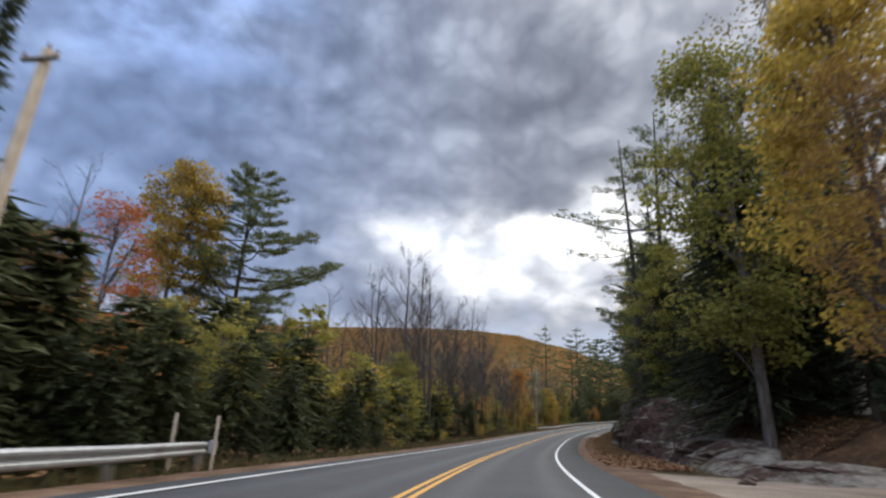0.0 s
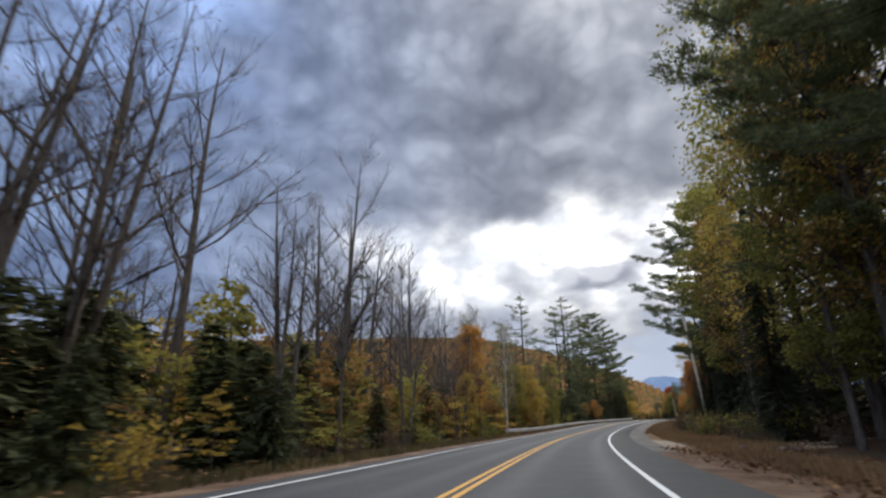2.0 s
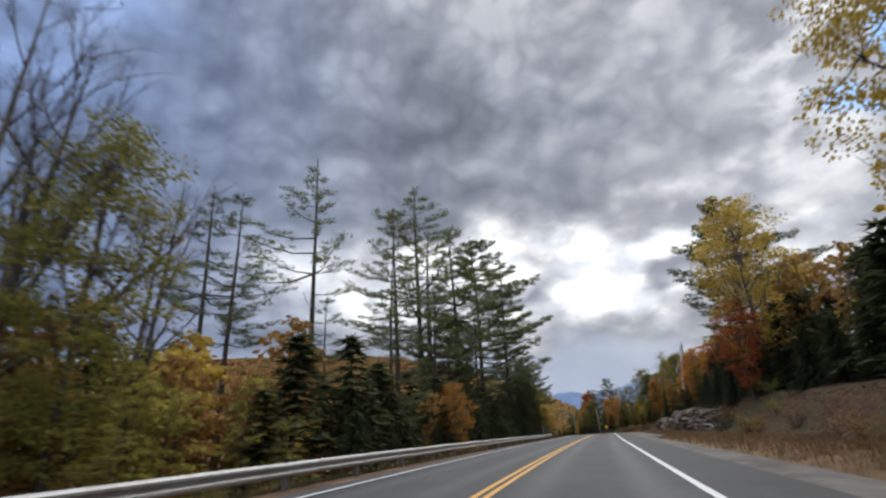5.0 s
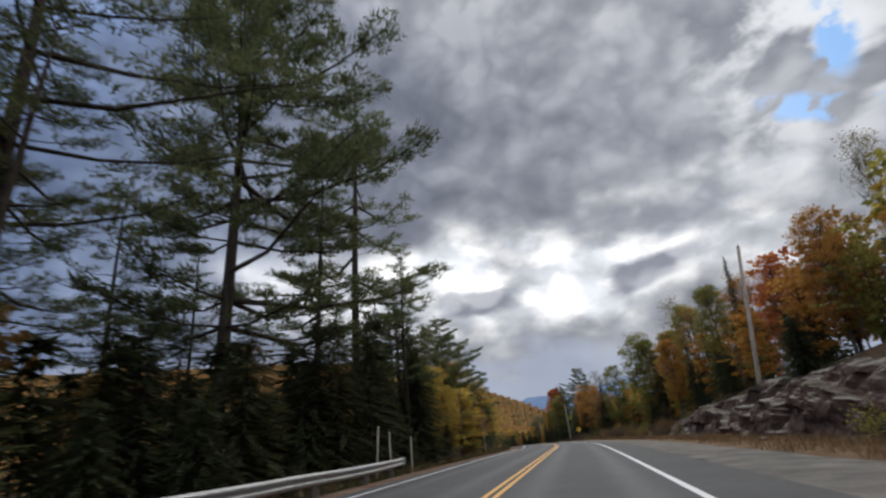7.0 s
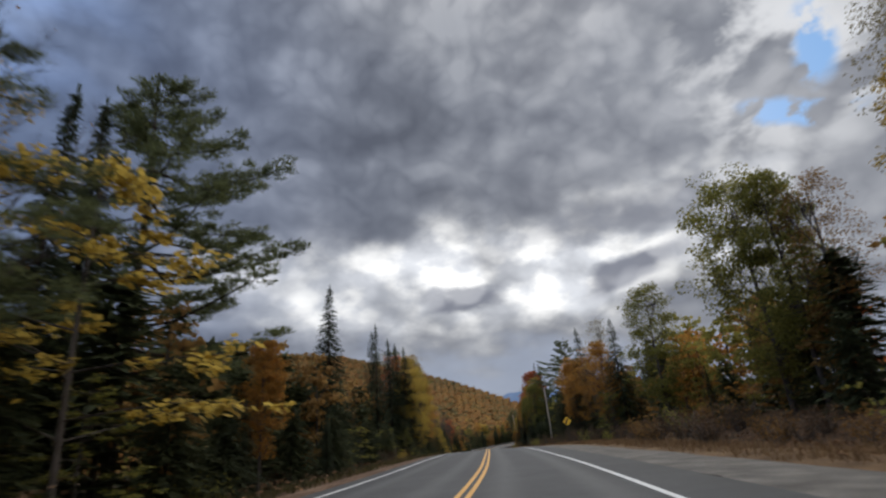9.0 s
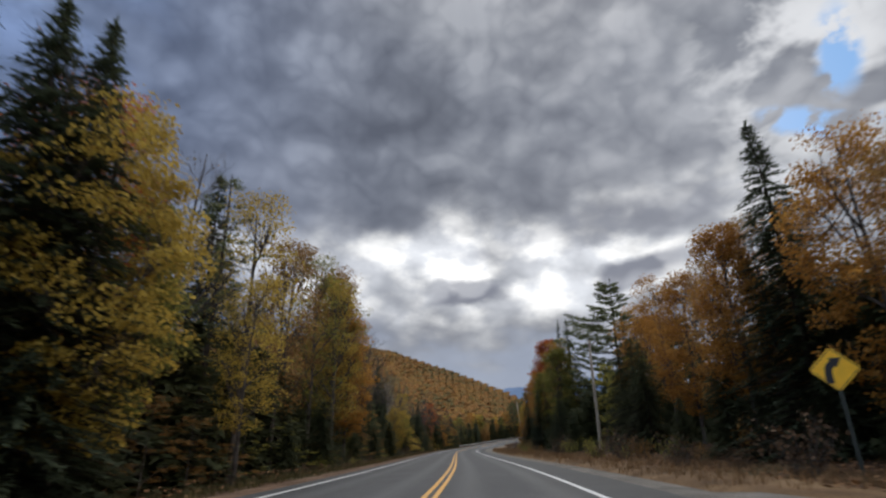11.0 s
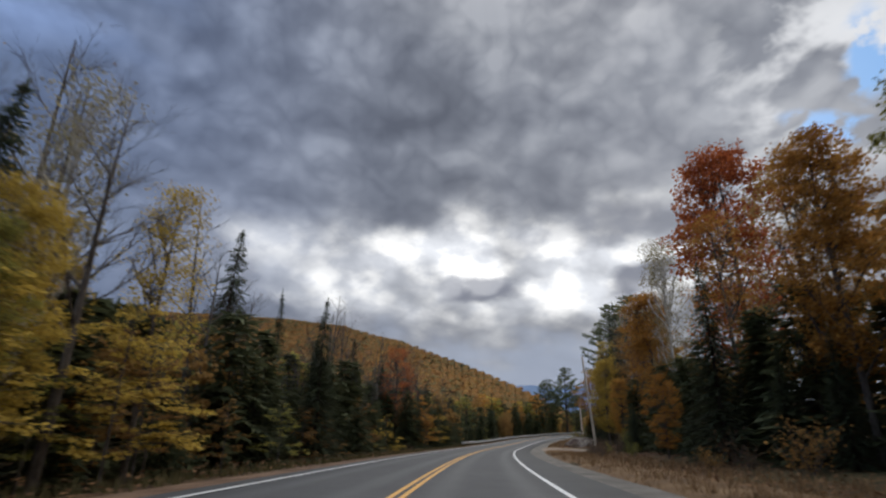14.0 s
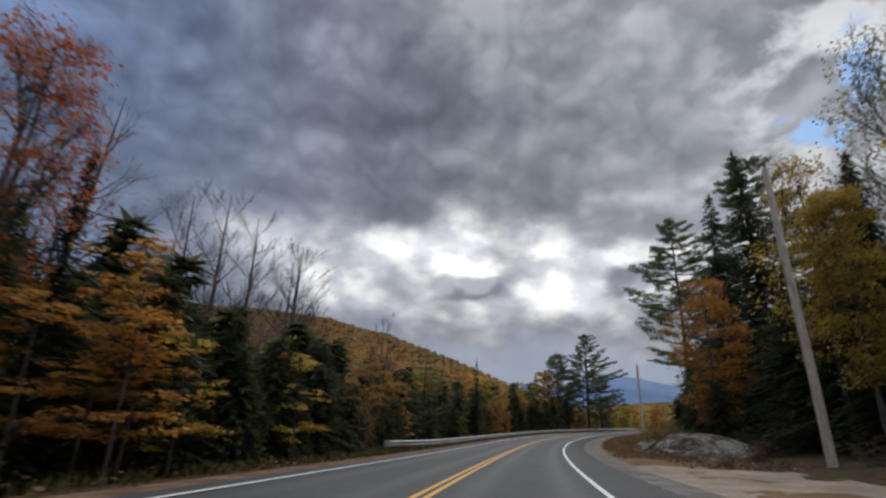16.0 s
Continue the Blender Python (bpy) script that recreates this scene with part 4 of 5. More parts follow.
SHAPES, FIRST = {}, {}
pick = random.Random(5)


def plant(kind, s, d, h, variant=None, sink=0.1, group="", z=None):
    """Stand a tree of a kind by the road, h metres high."""
    name, cat, label, count, tall, how, bark, leaf = KINDS[kind]
    own = random.Random(int(s * 10) * 7919 + int(d * 10))
    k = own.randrange(count) if variant is None else variant
    x, y = at(s, d)
    sc = h / tall
    wide = sc * own.uniform(0.92, 1.1) if h > 3 else sc
    m = Matrix.LocRotScale((x, y, (ground_z(s, d) if z is None else z) - sink), Euler((0, 0, own.uniform(0, 6.283))), (wide, wide, sc))
    key = (kind, k)
    if key in FIRST:
        f = FIRST[key]
        ob = copy_thing(f, m @ Matrix.Diagonal((1 / f.scale[0], 1 / f.scale[1], 1 / f.scale[2], 1)))
    else:
        wood, green = how(k)
        ob = new(name)
        ob.matrix_basis = m
        low = name.replace("_tree", "")
        if wood.stem:
            part("trunk", wood.stem.data(low + "_trunk", bark, True), ob)
        if wood.f:
            twigs = part("branchwork" if cat == "tree" else "twig_tangle", wood.data(low + "_wood", bark, True), ob)
            twigs["kind"] = "stuff"
        if green.f:
            part("crown", green.data(low + "_leaves", LEAF[leaf]), ob)
        tagged(ob, label, cat, group or "trees along the road")
        FIRST[key] = ob
    return ob



BATCH = {}


def backdrop_tree(kind, s, d, h):
    """A tree deep in the woods, which goes into the joined mass of them."""
    name, cat, label, count, tall, how, bark, leaf = KINDS[kind]
    k = pick.randrange(count)
    x, y = at(s, d)
    sc = h / tall
    wide = sc * pick.uniform(0.95, 1.2)
    BATCH.setdefault((kind, k), []).append(Matrix.LocRotScale((x, y, ground_z(s, d) - 0.1), Euler((0, 0, pick.uniform(0, 6.283))), (wide, wide, sc)))


def join_backdrop(name, label):
    """All the trees deep in the woods as one mass."""
    mats, co, starts, loops, slots = [], [], [], [], []
    nv = nl = 0
    for (kind, k), places in BATCH.items():
        _, _, _, _, _, how, bark, leaf = KINDS[kind]
        wood, green = how(k)
        for shape, mat in ((wood.stem, bark), (wood, bark), (green, LEAF[leaf])):
            if not shape or not shape.f:
                continue
            if mat not in mats:
                mats.append(mat)
            v = np.array([tuple(q) for q in shape.v])
            ln = np.array([len(f) for f in shape.f])
            flat = np.concatenate([np.array(f) for f in shape.f])
            st = np.concatenate([[0], np.cumsum(ln)[:-1]])
            for m in places:
                w = np.array(m)
                co.append(v @ w[:3, :3].T + w[:3, 3])
                loops.append(flat + nv)
                starts.append(st + nl)
                slots.append(np.full(len(ln), mats.index(mat)))
                nv += len(v)
                nl += len(flat)
    me = bpy.data.meshes.new(name)
    starts = np.concatenate(starts)
    me.vertices.add(nv)
    me.vertices.foreach_set("co", np.concatenate(co).ravel())
    me.loops.add(nl)
    me.loops.foreach_set("vertex_index", np.concatenate(loops))
    me.polygons.add(len(starts))
    me.polygons.foreach_set("loop_start", starts)
    for m in mats:
        me.materials.append(m)
    me.polygons.foreach_set("material_index", np.concatenate(slots))
    me.update(calc_edges=True)
    me.validate()
    return tagged(new(name, me), label, "woods", kind="stuff")


plant("pine", 40.2, -26.9, 25.8, 2)
plant("yellow", 35.0, -29.0, 23.1)
plant("bare", 63.7, -21.6, 21.8)
plant("bare", 68.3, -17.9, 21.9)
plant("bare", 63.4, -28.0, 19.1)
plant("bare", 77.0, -23.4, 28.7)
plant("bare", 83.6, -23.8, 29.2)
plant("bare", 95.0, -19.7, 24.4)
plant("bare", 118.5, -21.6, 25.8)
plant("pine", 130.2, -37.8, 27.3)
plant("birch", 122.9, -11.5, 15.2)
plant("pine", 201.6, -22.1, 31.6, 1)
plant("pine", 207.6, -21.1, 37.3, 0)
plant("pine", 195.6, -30.0, 37.1, 3)
plant("pine", 225.9, -17.2, 35.6, 2)
plant("pine", 239.4, -15.2, 35.1, 0)
plant("pine", 213.1, -22.0, 33.6, 3)
plant("pine", 277.0, -15.5, 20.1, 2)
plant("spruce", 347.5, -18.8, 21.6)
plant("spruce", 433.9, -22.1, 18.9)
plant("spruce", 448.7, -24.9, 17.7)
plant("pine", 52.1, 8.9, 31.7)
plant("pine", 51.3, 11.5, 31.4)
plant("pine", 82.7, 13.5, 29.4)
plant("pine", 118.7, 13.5, 27.0)
plant("pine", 134.4, 14.5, 30.5)
plant("olive_s", 93.0, 13.3, 27.0)
plant("yellow_s", 81.6, 12.5, 22.5)
plant("pine", 216.4, 19.0, 26.2, 2)
plant("spruce", 341.7, 18.7, 13.0)
plant("pine", 214.0, -18.0, 32.7, 0)
plant("pine", 256.8, -17.0, 17.2, 0)
plant("yellow", 274.0, 15.5, 11.5, 1)
plant("pine", 396.1, 24.5, 25.1, 2)
plant("red", 432.5, 18.2, 22.5, 1)
plant("yellow", 409.8, -16.0, 9.5)
plant("pine", 499.0, 19.6, 26.7, 2)
plant("pine", 530.0, 13.8, 30.0, 2)
plant("pine", 565.1, -19.9, 18.9, 2)
plant("birch", 453.2, 18.4, 21.8)
plant("orange", 462.2, 18.0, 15.6)
plant("birch", 276.4, 17.6, 16.1)
plant("olive", 45.1, 11.0, 15.4)
plant("olive", 64.0, 12.0, 11.7)
plant("pine", 557.4, -10.0, 19.7)
plant("pine", 557.5, -10.0, 20.8)
plant("spruce", 6.8, -9.5, 9.8)
plant("rust_s", 14.5, -16.0, 8.5)
plant("bare", 22.4, -24.0, 16.0)
plant("red_s", 21.1, -20.0, 13.0)
plant("olive", 21.0, -13.0, 6.7)
plant("olive", 52.4, -15.0, 9.1)
plant("yellow", 37.9, -12.0, 3.6)
plant("spruce", 44.7, -16.0, 6.4)
plant("bare", 55.2, -15.0, 11.4)
plant("bare", 64.4, -13.0, 12.9)
plant("bare", 69.0, -14.0, 18.0)
plant("bare", 84.9, -13.0, 13.9)
plant("bare", 94.7, -17.0, 20.7)
plant("bare", 99.3, -16.0, 16.0)
plant("birch", 128.5, -18.0, 18.3)
plant("yellow_b", 113.2, -12.0, 8.6)
plant("yellow", 135.7, -12.0, 10.6)
plant("orange", 116.9, -14.0, 14.2)
plant("bare", 77.1, -12.0, 11.9)
plant("bare", 81.2, -14.0, 15.4)
plant("bare", 92.8, -12.0, 12.4)
plant("bare", 109.1, -13.0, 12.7)
plant("bare", 112.3, -15.0, 17.0)
plant("bare", 126.5, -19.0, 16.6)
plant("yellow_s", 108.3, -12.0, 7.1)
plant("olive", 131.1, -13.0, 10.5)
plant("yellow", 138.4, -12.0, 8.9)
plant("olive", 154.3, -13.0, 12.1)
plant("pine", 176.5, -26.0, 22.9, 1)
plant("pine", 180.8, -14.0, 11.7, 0)
plant("pine", 189.4, -18.0, 21.4, 3)
plant("rust_s", 185.2, -10.5, 6.2)
plant("orange", 182.2, -10.0, 5.8)
plant("hemlock", 195.3, -12.0, 7.0)
plant("hemlock", 200.1, -11.0, 7.0)
plant("pine", 209.4, -18.0, 18.6, 2)
plant("pine", 230.5, -14.0, 21.3, 0)
plant("olive", 246.1, -12.0, 8.5)
plant("yellow", 245.5, -10.0, 5.9)
plant("spruce", 275.4, -17.0, 17.5)
plant("bare", 269.4, -16.0, 16.3)
plant("yellow_s", 264.7, -12.0, 11.2)
plant("pine", 262.4, -13.0, 14.5)
plant("yellow", 250.2, -12.0, 8.5)
plant("yellow_b", 255.2, -10.3, 7.2)
plant("orange", 256.7, -15.0, 10.7)
plant("olive", 261.5, -13.0, 11.1)
plant("pine", 254.3, -17.0, 17.3, 3)
plant("yellow_b", 268.6, -10.5, 9.6)
plant("spruce", 296.9, -13.0, 14.3)
plant("spruce", 315.9, -13.0, 15.2)
plant("orange", 280.1, -11.0, 6.6)
plant("yellow", 325.0, -10.5, 11.3)
plant("spruce", 321.5, -12.5, 14.5)
plant("spruce", 324.5, -11.0, 13.9)
plant("bare", 325.7, -13.0, 14.4)
plant("olive", 328.0, -11.5, 9.8)
plant("rust_s", 346.7, -13.0, 15.5)
plant("rust_s", 362.2, -13.0, 17.9)
plant("yellow_s", 339.8, -12.5, 15.6)
plant("rust_s", 351.0, -14.0, 17.1)
plant("olive_s", 355.0, -13.0, 17.3)
plant("rust_s", 365.0, -14.0, 19.0)
plant("bare", 374.0, -14.0, 17.5)
plant("yellow_s", 358.6, -12.0, 16.1)
plant("olive_s", 362.4, -13.0, 17.4)
plant("rust_s", 368.3, -14.0, 20.7)
plant("bare", 419.0, -26.0, 24.6)
plant("bare", 377.9, -13.0, 15.5)
plant("bare", 392.4, -17.0, 15.0)
plant("bare", 387.3, -16.0, 12.0)
plant("bare", 401.3, -18.0, 18.9)
plant("spruce", 382.6, -13.0, 9.0)
plant("pine", 378.2, -12.0, 8.6)
plant("spruce", 402.4, -14.0, 11.2)
plant("spruce", 398.3, -13.0, 10.1)
plant("bare", 397.3, -15.0, 15.6)
plant("yellow_s", 411.5, -12.0, 11.0)
plant("bare", 407.9, -12.0, 12.4)
plant("bare", 421.5, -16.0, 15.1)
plant("bare", 472.0, -30.0, 24.3)
plant("spruce", 427.2, -11.0, 10.6)
plant("spruce", 434.0, -14.0, 9.3)
plant("bare", 444.6, -18.0, 13.2)
plant("bare", 455.5, -20.0, 16.9)
plant("spruce", 449.7, -16.0, 12.1)
plant("hemlock", 452.3, -10.5, 6.7)
plant("hemlock", 464.3, -10.5, 5.6)
plant("bare", 444.7, -14.0, 11.2)
plant("bare", 453.2, -15.0, 13.9)
plant("spruce", 456.9, -15.0, 11.4)
plant("orange_b", 456.3, -10.0, 4.4)
plant("pine", 497.3, -12.0, 10.7)
plant("spruce", 515.6, -12.0, 11.4)
plant("bare", 457.0, -13.0, 12.3)
plant("orange_b", 459.0, -11.0, 7.0)
plant("bare", 469.0, -15.0, 13.2)
plant("bare", 489.3, -22.0, 18.7)
plant("hemlock", 467.7, -10.5, 5.4)
plant("pine", 212.5, -15.0, 18.6, 0)
plant("pine", 213.2, -18.0, 17.7, 1)
plant("tall_hemlock", 227.8, -11.5, 9.8)
plant("spruce", 235.0, -12.0, 11.4, 2)
plant("spruce", 215.4, -12.0, 8.0, 2)
plant("birch", 408.3, -14.0, 13.9)
plant("yellow", 404.4, -11.0, 7.3)
plant("yellow_b", 409.0, -10.0, 4.7)
plant("olive", 403.0, -10.5, 6.0)
plant("bare", 402.8, -13.0, 13.0)
plant("bare", 409.8, -16.0, 11.9)
plant("pine", 239.9, -11.5, 17.3, 0)
plant("pine", 243.0, -13.0, 16.3, 3)
plant("pine", 246.4, -14.0, 13.9, 2)
plant("spruce", 242.9, -12.0, 11.2, 2)
plant("tall_hemlock", 240.7, -11.0, 9.1)
plant("spruce", 245.6, -12.5, 10.9, 2)
plant("tall_hemlock", 230.8, -11.0, 9.3)
plant("spruce", 458.2, -12.0, 9.3, 1)
plant("red_s", 456.9, -13.0, 12.4)
plant("bare", 472.9, -16.0, 13.8)
plant("bare", 484.4, -20.0, 16.2)
plant("hemlock", 472.8, -11.0, 6.4)
plant("orange_b", 459.1, -9.8, 4.2)
plant("hemlock", 461.5, -11.4, 6.5)
plant("spruce", 456.0, -11.0, 6.4, 2)
plant("yellow_s", 365.9, -13.0, 16.2)
plant("bare", 371.9, -14.0, 19.8)
plant("orange", 364.4, -12.0, 14.9)
plant("yellow", 395.6, -11.0, 7.5)
plant("hemlock", 370.6, -12.0, 5.7)
plant("hemlock", 375.3, -12.0, 6.4)
plant("hemlock", 382.3, -13.0, 7.3)
plant("spruce", 323.8, -12.0, 14.2, 2)
plant("red_s", 326.5, -13.0, 13.4)
plant("yellow_s", 335.3, -10.5, 9.0)
plant("pine", 338.8, -14.0, 16.6, 1)
plant("birch", 330.1, -14.0, 14.7)
plant("bare", 334.7, -15.0, 15.9)
plant("pine", 258.0, -14.0, 14.8, 0)
plant("birch", 263.6, -15.0, 15.8)
plant("spruce", 271.7, -15.0, 15.0)
plant("yellow", 257.6, -10.5, 7.1)
plant("rust_s", 263.2, -13.0, 11.1)
plant("yellow_b", 256.9, -10.0, 4.1)
plant("pine", 200.0, -17.0, 20.0, 3)
plant("rust_s", 383.0, -15.0, 16.6)
plant("bare", 433.0, -15.0, 8.7)
plant("spruce", 390.5, -13.0, 13.2)
plant("spruce", 406.8, -15.0, 12.6)
# right-hand woods
plant("spruce", 53.2, 11.0, 21.9)
plant("olive", 27.1, 11.0, 21.7)
plant("spruce", 32.3, 16.0, 22.5)
plant("yellow", 15.0, 10.0, 15.4)
plant("birch", 29.4, 16.0, 28.0)
plant("rust_s", 12.3, 8.5, 10.4)
plant("spruce", 46.2, 11.0, 16.3)
plant("pine", 70.1, 12.0, 23.0)
plant("rust_s", 80.1, 12.0, 20.8)
plant("olive", 82.4, 11.0, 15.4)
plant("olive", 109.3, 13.0, 23.0)
plant("yellow_s", 93.0, 12.0, 19.6)
plant("spruce", 89.9, 10.5, 13.6)
plant("yellow", 160.9, 12.0, 15.6)
plant("red", 145.4, 11.0, 8.8)
plant("spruce", 109.2, 12.0, 16.1)
plant("rust_s", 106.3, 13.0, 18.1)
plant("pine", 149.4, 12.5, 22.7)
plant("spruce", 126.9, 11.0, 9.0)
plant("orange", 143.0, 11.0, 8.7)
plant("spruce", 120.2, 11.5, 10.9)
plant("yellow_s", 189.4, 13.0, 15.3)
plant("red", 189.0, 11.5, 7.8)
plant("spruce", 194.5, 11.5, 6.5)
plant("spruce", 204.3, 13.0, 7.3)
plant("red", 223.2, 16.0, 7.8)
plant("orange", 234.0, 15.0, 8.4)
plant("spruce", 256.8, 18.0, 12.9)
plant("birch", 235.4, 20.0, 13.1)
plant("red", 237.5, 17.0, 7.5)
plant("red", 243.7, 16.0, 8.5)
plant("spruce", 244.7, 18.0, 7.1)
plant("olive", 261.4, 17.0, 12.3)
plant("orange", 257.0, 19.0, 11.1)
plant("orange", 228.6, 16.0, 6.0)
plant("olive", 287.8, 15.0, 14.6)
plant("spruce", 335.7, 14.0, 15.8)
plant("olive", 270.1, 17.0, 13.2)
plant("olive", 284.7, 15.0, 13.0)
plant("birch", 271.1, 20.0, 14.6)
plant("orange", 266.4, 13.0, 9.2)
plant("rust_s", 265.8, 16.0, 11.5)
plant("spruce", 263.2, 14.0, 6.8)
plant("rust_s", 283.0, 16.0, 11.2)
plant("olive", 301.5, 13.0, 11.7)
plant("spruce", 314.0, 13.0, 12.0)
plant("orange", 316.2, 12.0, 10.1)
plant("orange", 330.8, 14.0, 12.2)
plant("birch", 324.7, 14.0, 14.4)
plant("rust_s", 337.8, 14.0, 11.3)
plant("rust_s", 327.7, 13.0, 9.6)
plant("orange", 351.5, 16.0, 12.5)
plant("spruce", 342.1, 14.0, 10.1)
plant("rust_s", 343.4, 14.0, 11.2)
plant("orange", 339.0, 13.0, 11.9)
plant("orange", 373.4, 21.5, 14.0)
plant("spruce", 401.9, 18.0, 20.3)
plant("olive", 396.7, 15.0, 15.2)
plant("spruce", 377.2, 11.0, 7.7)
plant("olive", 407.1, 14.0, 12.6)
plant("spruce", 402.4, 12.0, 9.4)
plant("yellow_s", 399.5, 15.0, 16.8)
plant("spruce", 405.3, 17.0, 20.9)
plant("birch", 420.3, 17.0, 12.9)
plant("rust_s", 416.7, 14.0, 13.1)
plant("birch", 443.3, 16.0, 18.4)
plant("orange", 414.7, 14.0, 13.6)
plant("spruce", 422.9, 12.0, 10.4)
plant("orange", 429.5, 11.0, 5.3)
plant("orange", 447.1, 15.0, 14.8)
plant("bare", 471.3, 19.0, 19.0)
plant("rust_s", 457.5, 15.0, 13.3)
plant("yellow", 460.8, 12.0, 10.1)
plant("bare", 468.6, 18.0, 18.3)
plant("yellow", 469.8, 13.0, 11.1)
plant("orange", 455.6, 13.0, 7.2)
plant("yellow_s", 474.1, 14.0, 14.0)
plant("spruce", 471.9, 15.0, 13.5)
plant("spruce", 498.4, 16.0, 22.4)
plant("orange", 487.0, 12.0, 11.8)
plant("spruce", 36.0, 13.0, 20.7, 2)
plant("spruce", 47.2, 14.0, 21.3, 0)
plant("spruce", 32.0, 12.5, 21.0, 0)
plant("tall_hemlock", 33.0, 13.5, 17.3)
plant("tall_hemlock", 43.3, 13.5, 11.0)
plant("spruce", 65.5, 13.0, 19.3, 2)
plant("olive_s", 85.0, 13.0, 30.3)
plant("pine", 60.8, 12.0, 18.2, 0)
plant("spruce", 151.2, 14.0, 19.9)
plant("tall_hemlock", 150.5, 15.0, 15.5)
plant("spruce", 133.5, 15.0, 14.1)
plant("yellow", 195.7, 15.0, 18.3)
plant("red", 147.1, 11.5, 7.2)
plant("spruce", 126.0, 15.0, 22.2)
plant("spruce", 110.0, 15.0, 18.9)
plant("tall_hemlock", 90.3, 17.0, 25.9)
plant("tall_hemlock", 66.8, 17.0, 12.7)
plant("tall_hemlock", 63.4, 21.0, 16.1)
plant("tall_hemlock", 51.8, 22.0, 15.1)
plant("tall_hemlock", 41.4, 21.0, 12.4)
plant("tall_hemlock", 69.0, 20.0, 15.0)
plant("tall_hemlock", 33.7, 20.0, 12.5)
plant("spruce", 47.2, 22.0, 18.8)
plant("spruce", 26.2, 15.0, 14.6)
# dark hemlocks that close the view under the tall trees
plant("hemlock", 12.8, -11.0, 5.0)
plant("hemlock", 15.7, -11.5, 6.1)
plant("hemlock", 19.3, -11.0, 5.5)
plant("hemlock", 23.0, -10.5, 4.7)
plant("hemlock", 12.4, -12.0, 4.6)
plant("tall_hemlock", 366.7, 15.5, 9.8)
plant("tall_hemlock", 362.9, 15.5, 10.2)
plant("tall_hemlock", 359.4, 15.0, 9.1)
plant("spruce", 372.0, 18.0, 14.0)
plant("tall_hemlock", 357.4, 14.5, 7.6)
plant("orange", 368.0, 18.5, 14.3)
plant("orange_s", 360.5, 18.0, 15.2)
plant("tall_hemlock", 47.6, 11.5, 16.4)
plant("tall_hemlock", 30.1, 11.5, 13.0)
plant("tall_hemlock", 234.8, -12.5, 10.8)
plant("tall_hemlock", 226.2, -12.0, 9.8)
plant("tall_hemlock", 220.4, -12.0, 7.9)
plant("tall_hemlock", 217.4, -12.5, 7.6)
plant("tall_hemlock", 214.9, -13.0, 7.0)
plant("tall_hemlock", 198.3, -12.5, 6.1)
plant("tall_hemlock", 420.6, -12.0, 4.8)
plant("tall_hemlock", 425.1, -13.0, 5.0)
plant("tall_hemlock", 430.2, -14.0, 4.9)
plant("spruce", 450.7, -24.0, 10.5)
plant("spruce", 465.6, -28.0, 14.6)
plant("spruce", 438.8, -22.0, 10.7)
plant("spruce", 490.9, 17.0, 23.1)
plant("spruce", 473.3, 16.0, 13.5)
plant("tall_hemlock", 475.7, 15.0, 11.2)
plant("tall_hemlock", 479.4, 14.5, 10.2)
plant("birch", 470.9, 17.0, 19.0)
plant("orange_s", 427.4, 15.0, 14.8)
plant("pine", 552.5, -14.0, 16.8, 2)
plant("pine", 564.0, -10.0, 13.0, 2)

# ---- woods filled in behind and below ----
fill = random.Random(8)


def mix_of(s, right):
    """Which trees grow there."""
    if right:
        if s < 167:
            return ("spruce_f", "spruce_f", "olive_f", "pine_f")
        if s < 311:
            return ("orange_f", "olive_f", "yellow_f", "spruce_f", "rust_f", "red_f")
        return ("spruce_f", "spruce_f", "rust_f", "orange_f", "olive_f")
    if s < 50:
        return ("spruce_f", "olive_f", "hemlock_f", "spruce_f", "olive_f")
    if s < 167:
        return ("rust_f", "olive_f", "rust_f", "olive_f", "spruce_f", "yellow_f")
    if s < 258:
        return ("spruce_f", "spruce_f", "rust_f")
    if s < 391:
        return ("spruce_f", "spruce_f", "rust_f", "olive_f")
    return ("spruce_f", "spruce_f", "rust_f", "spruce_f")


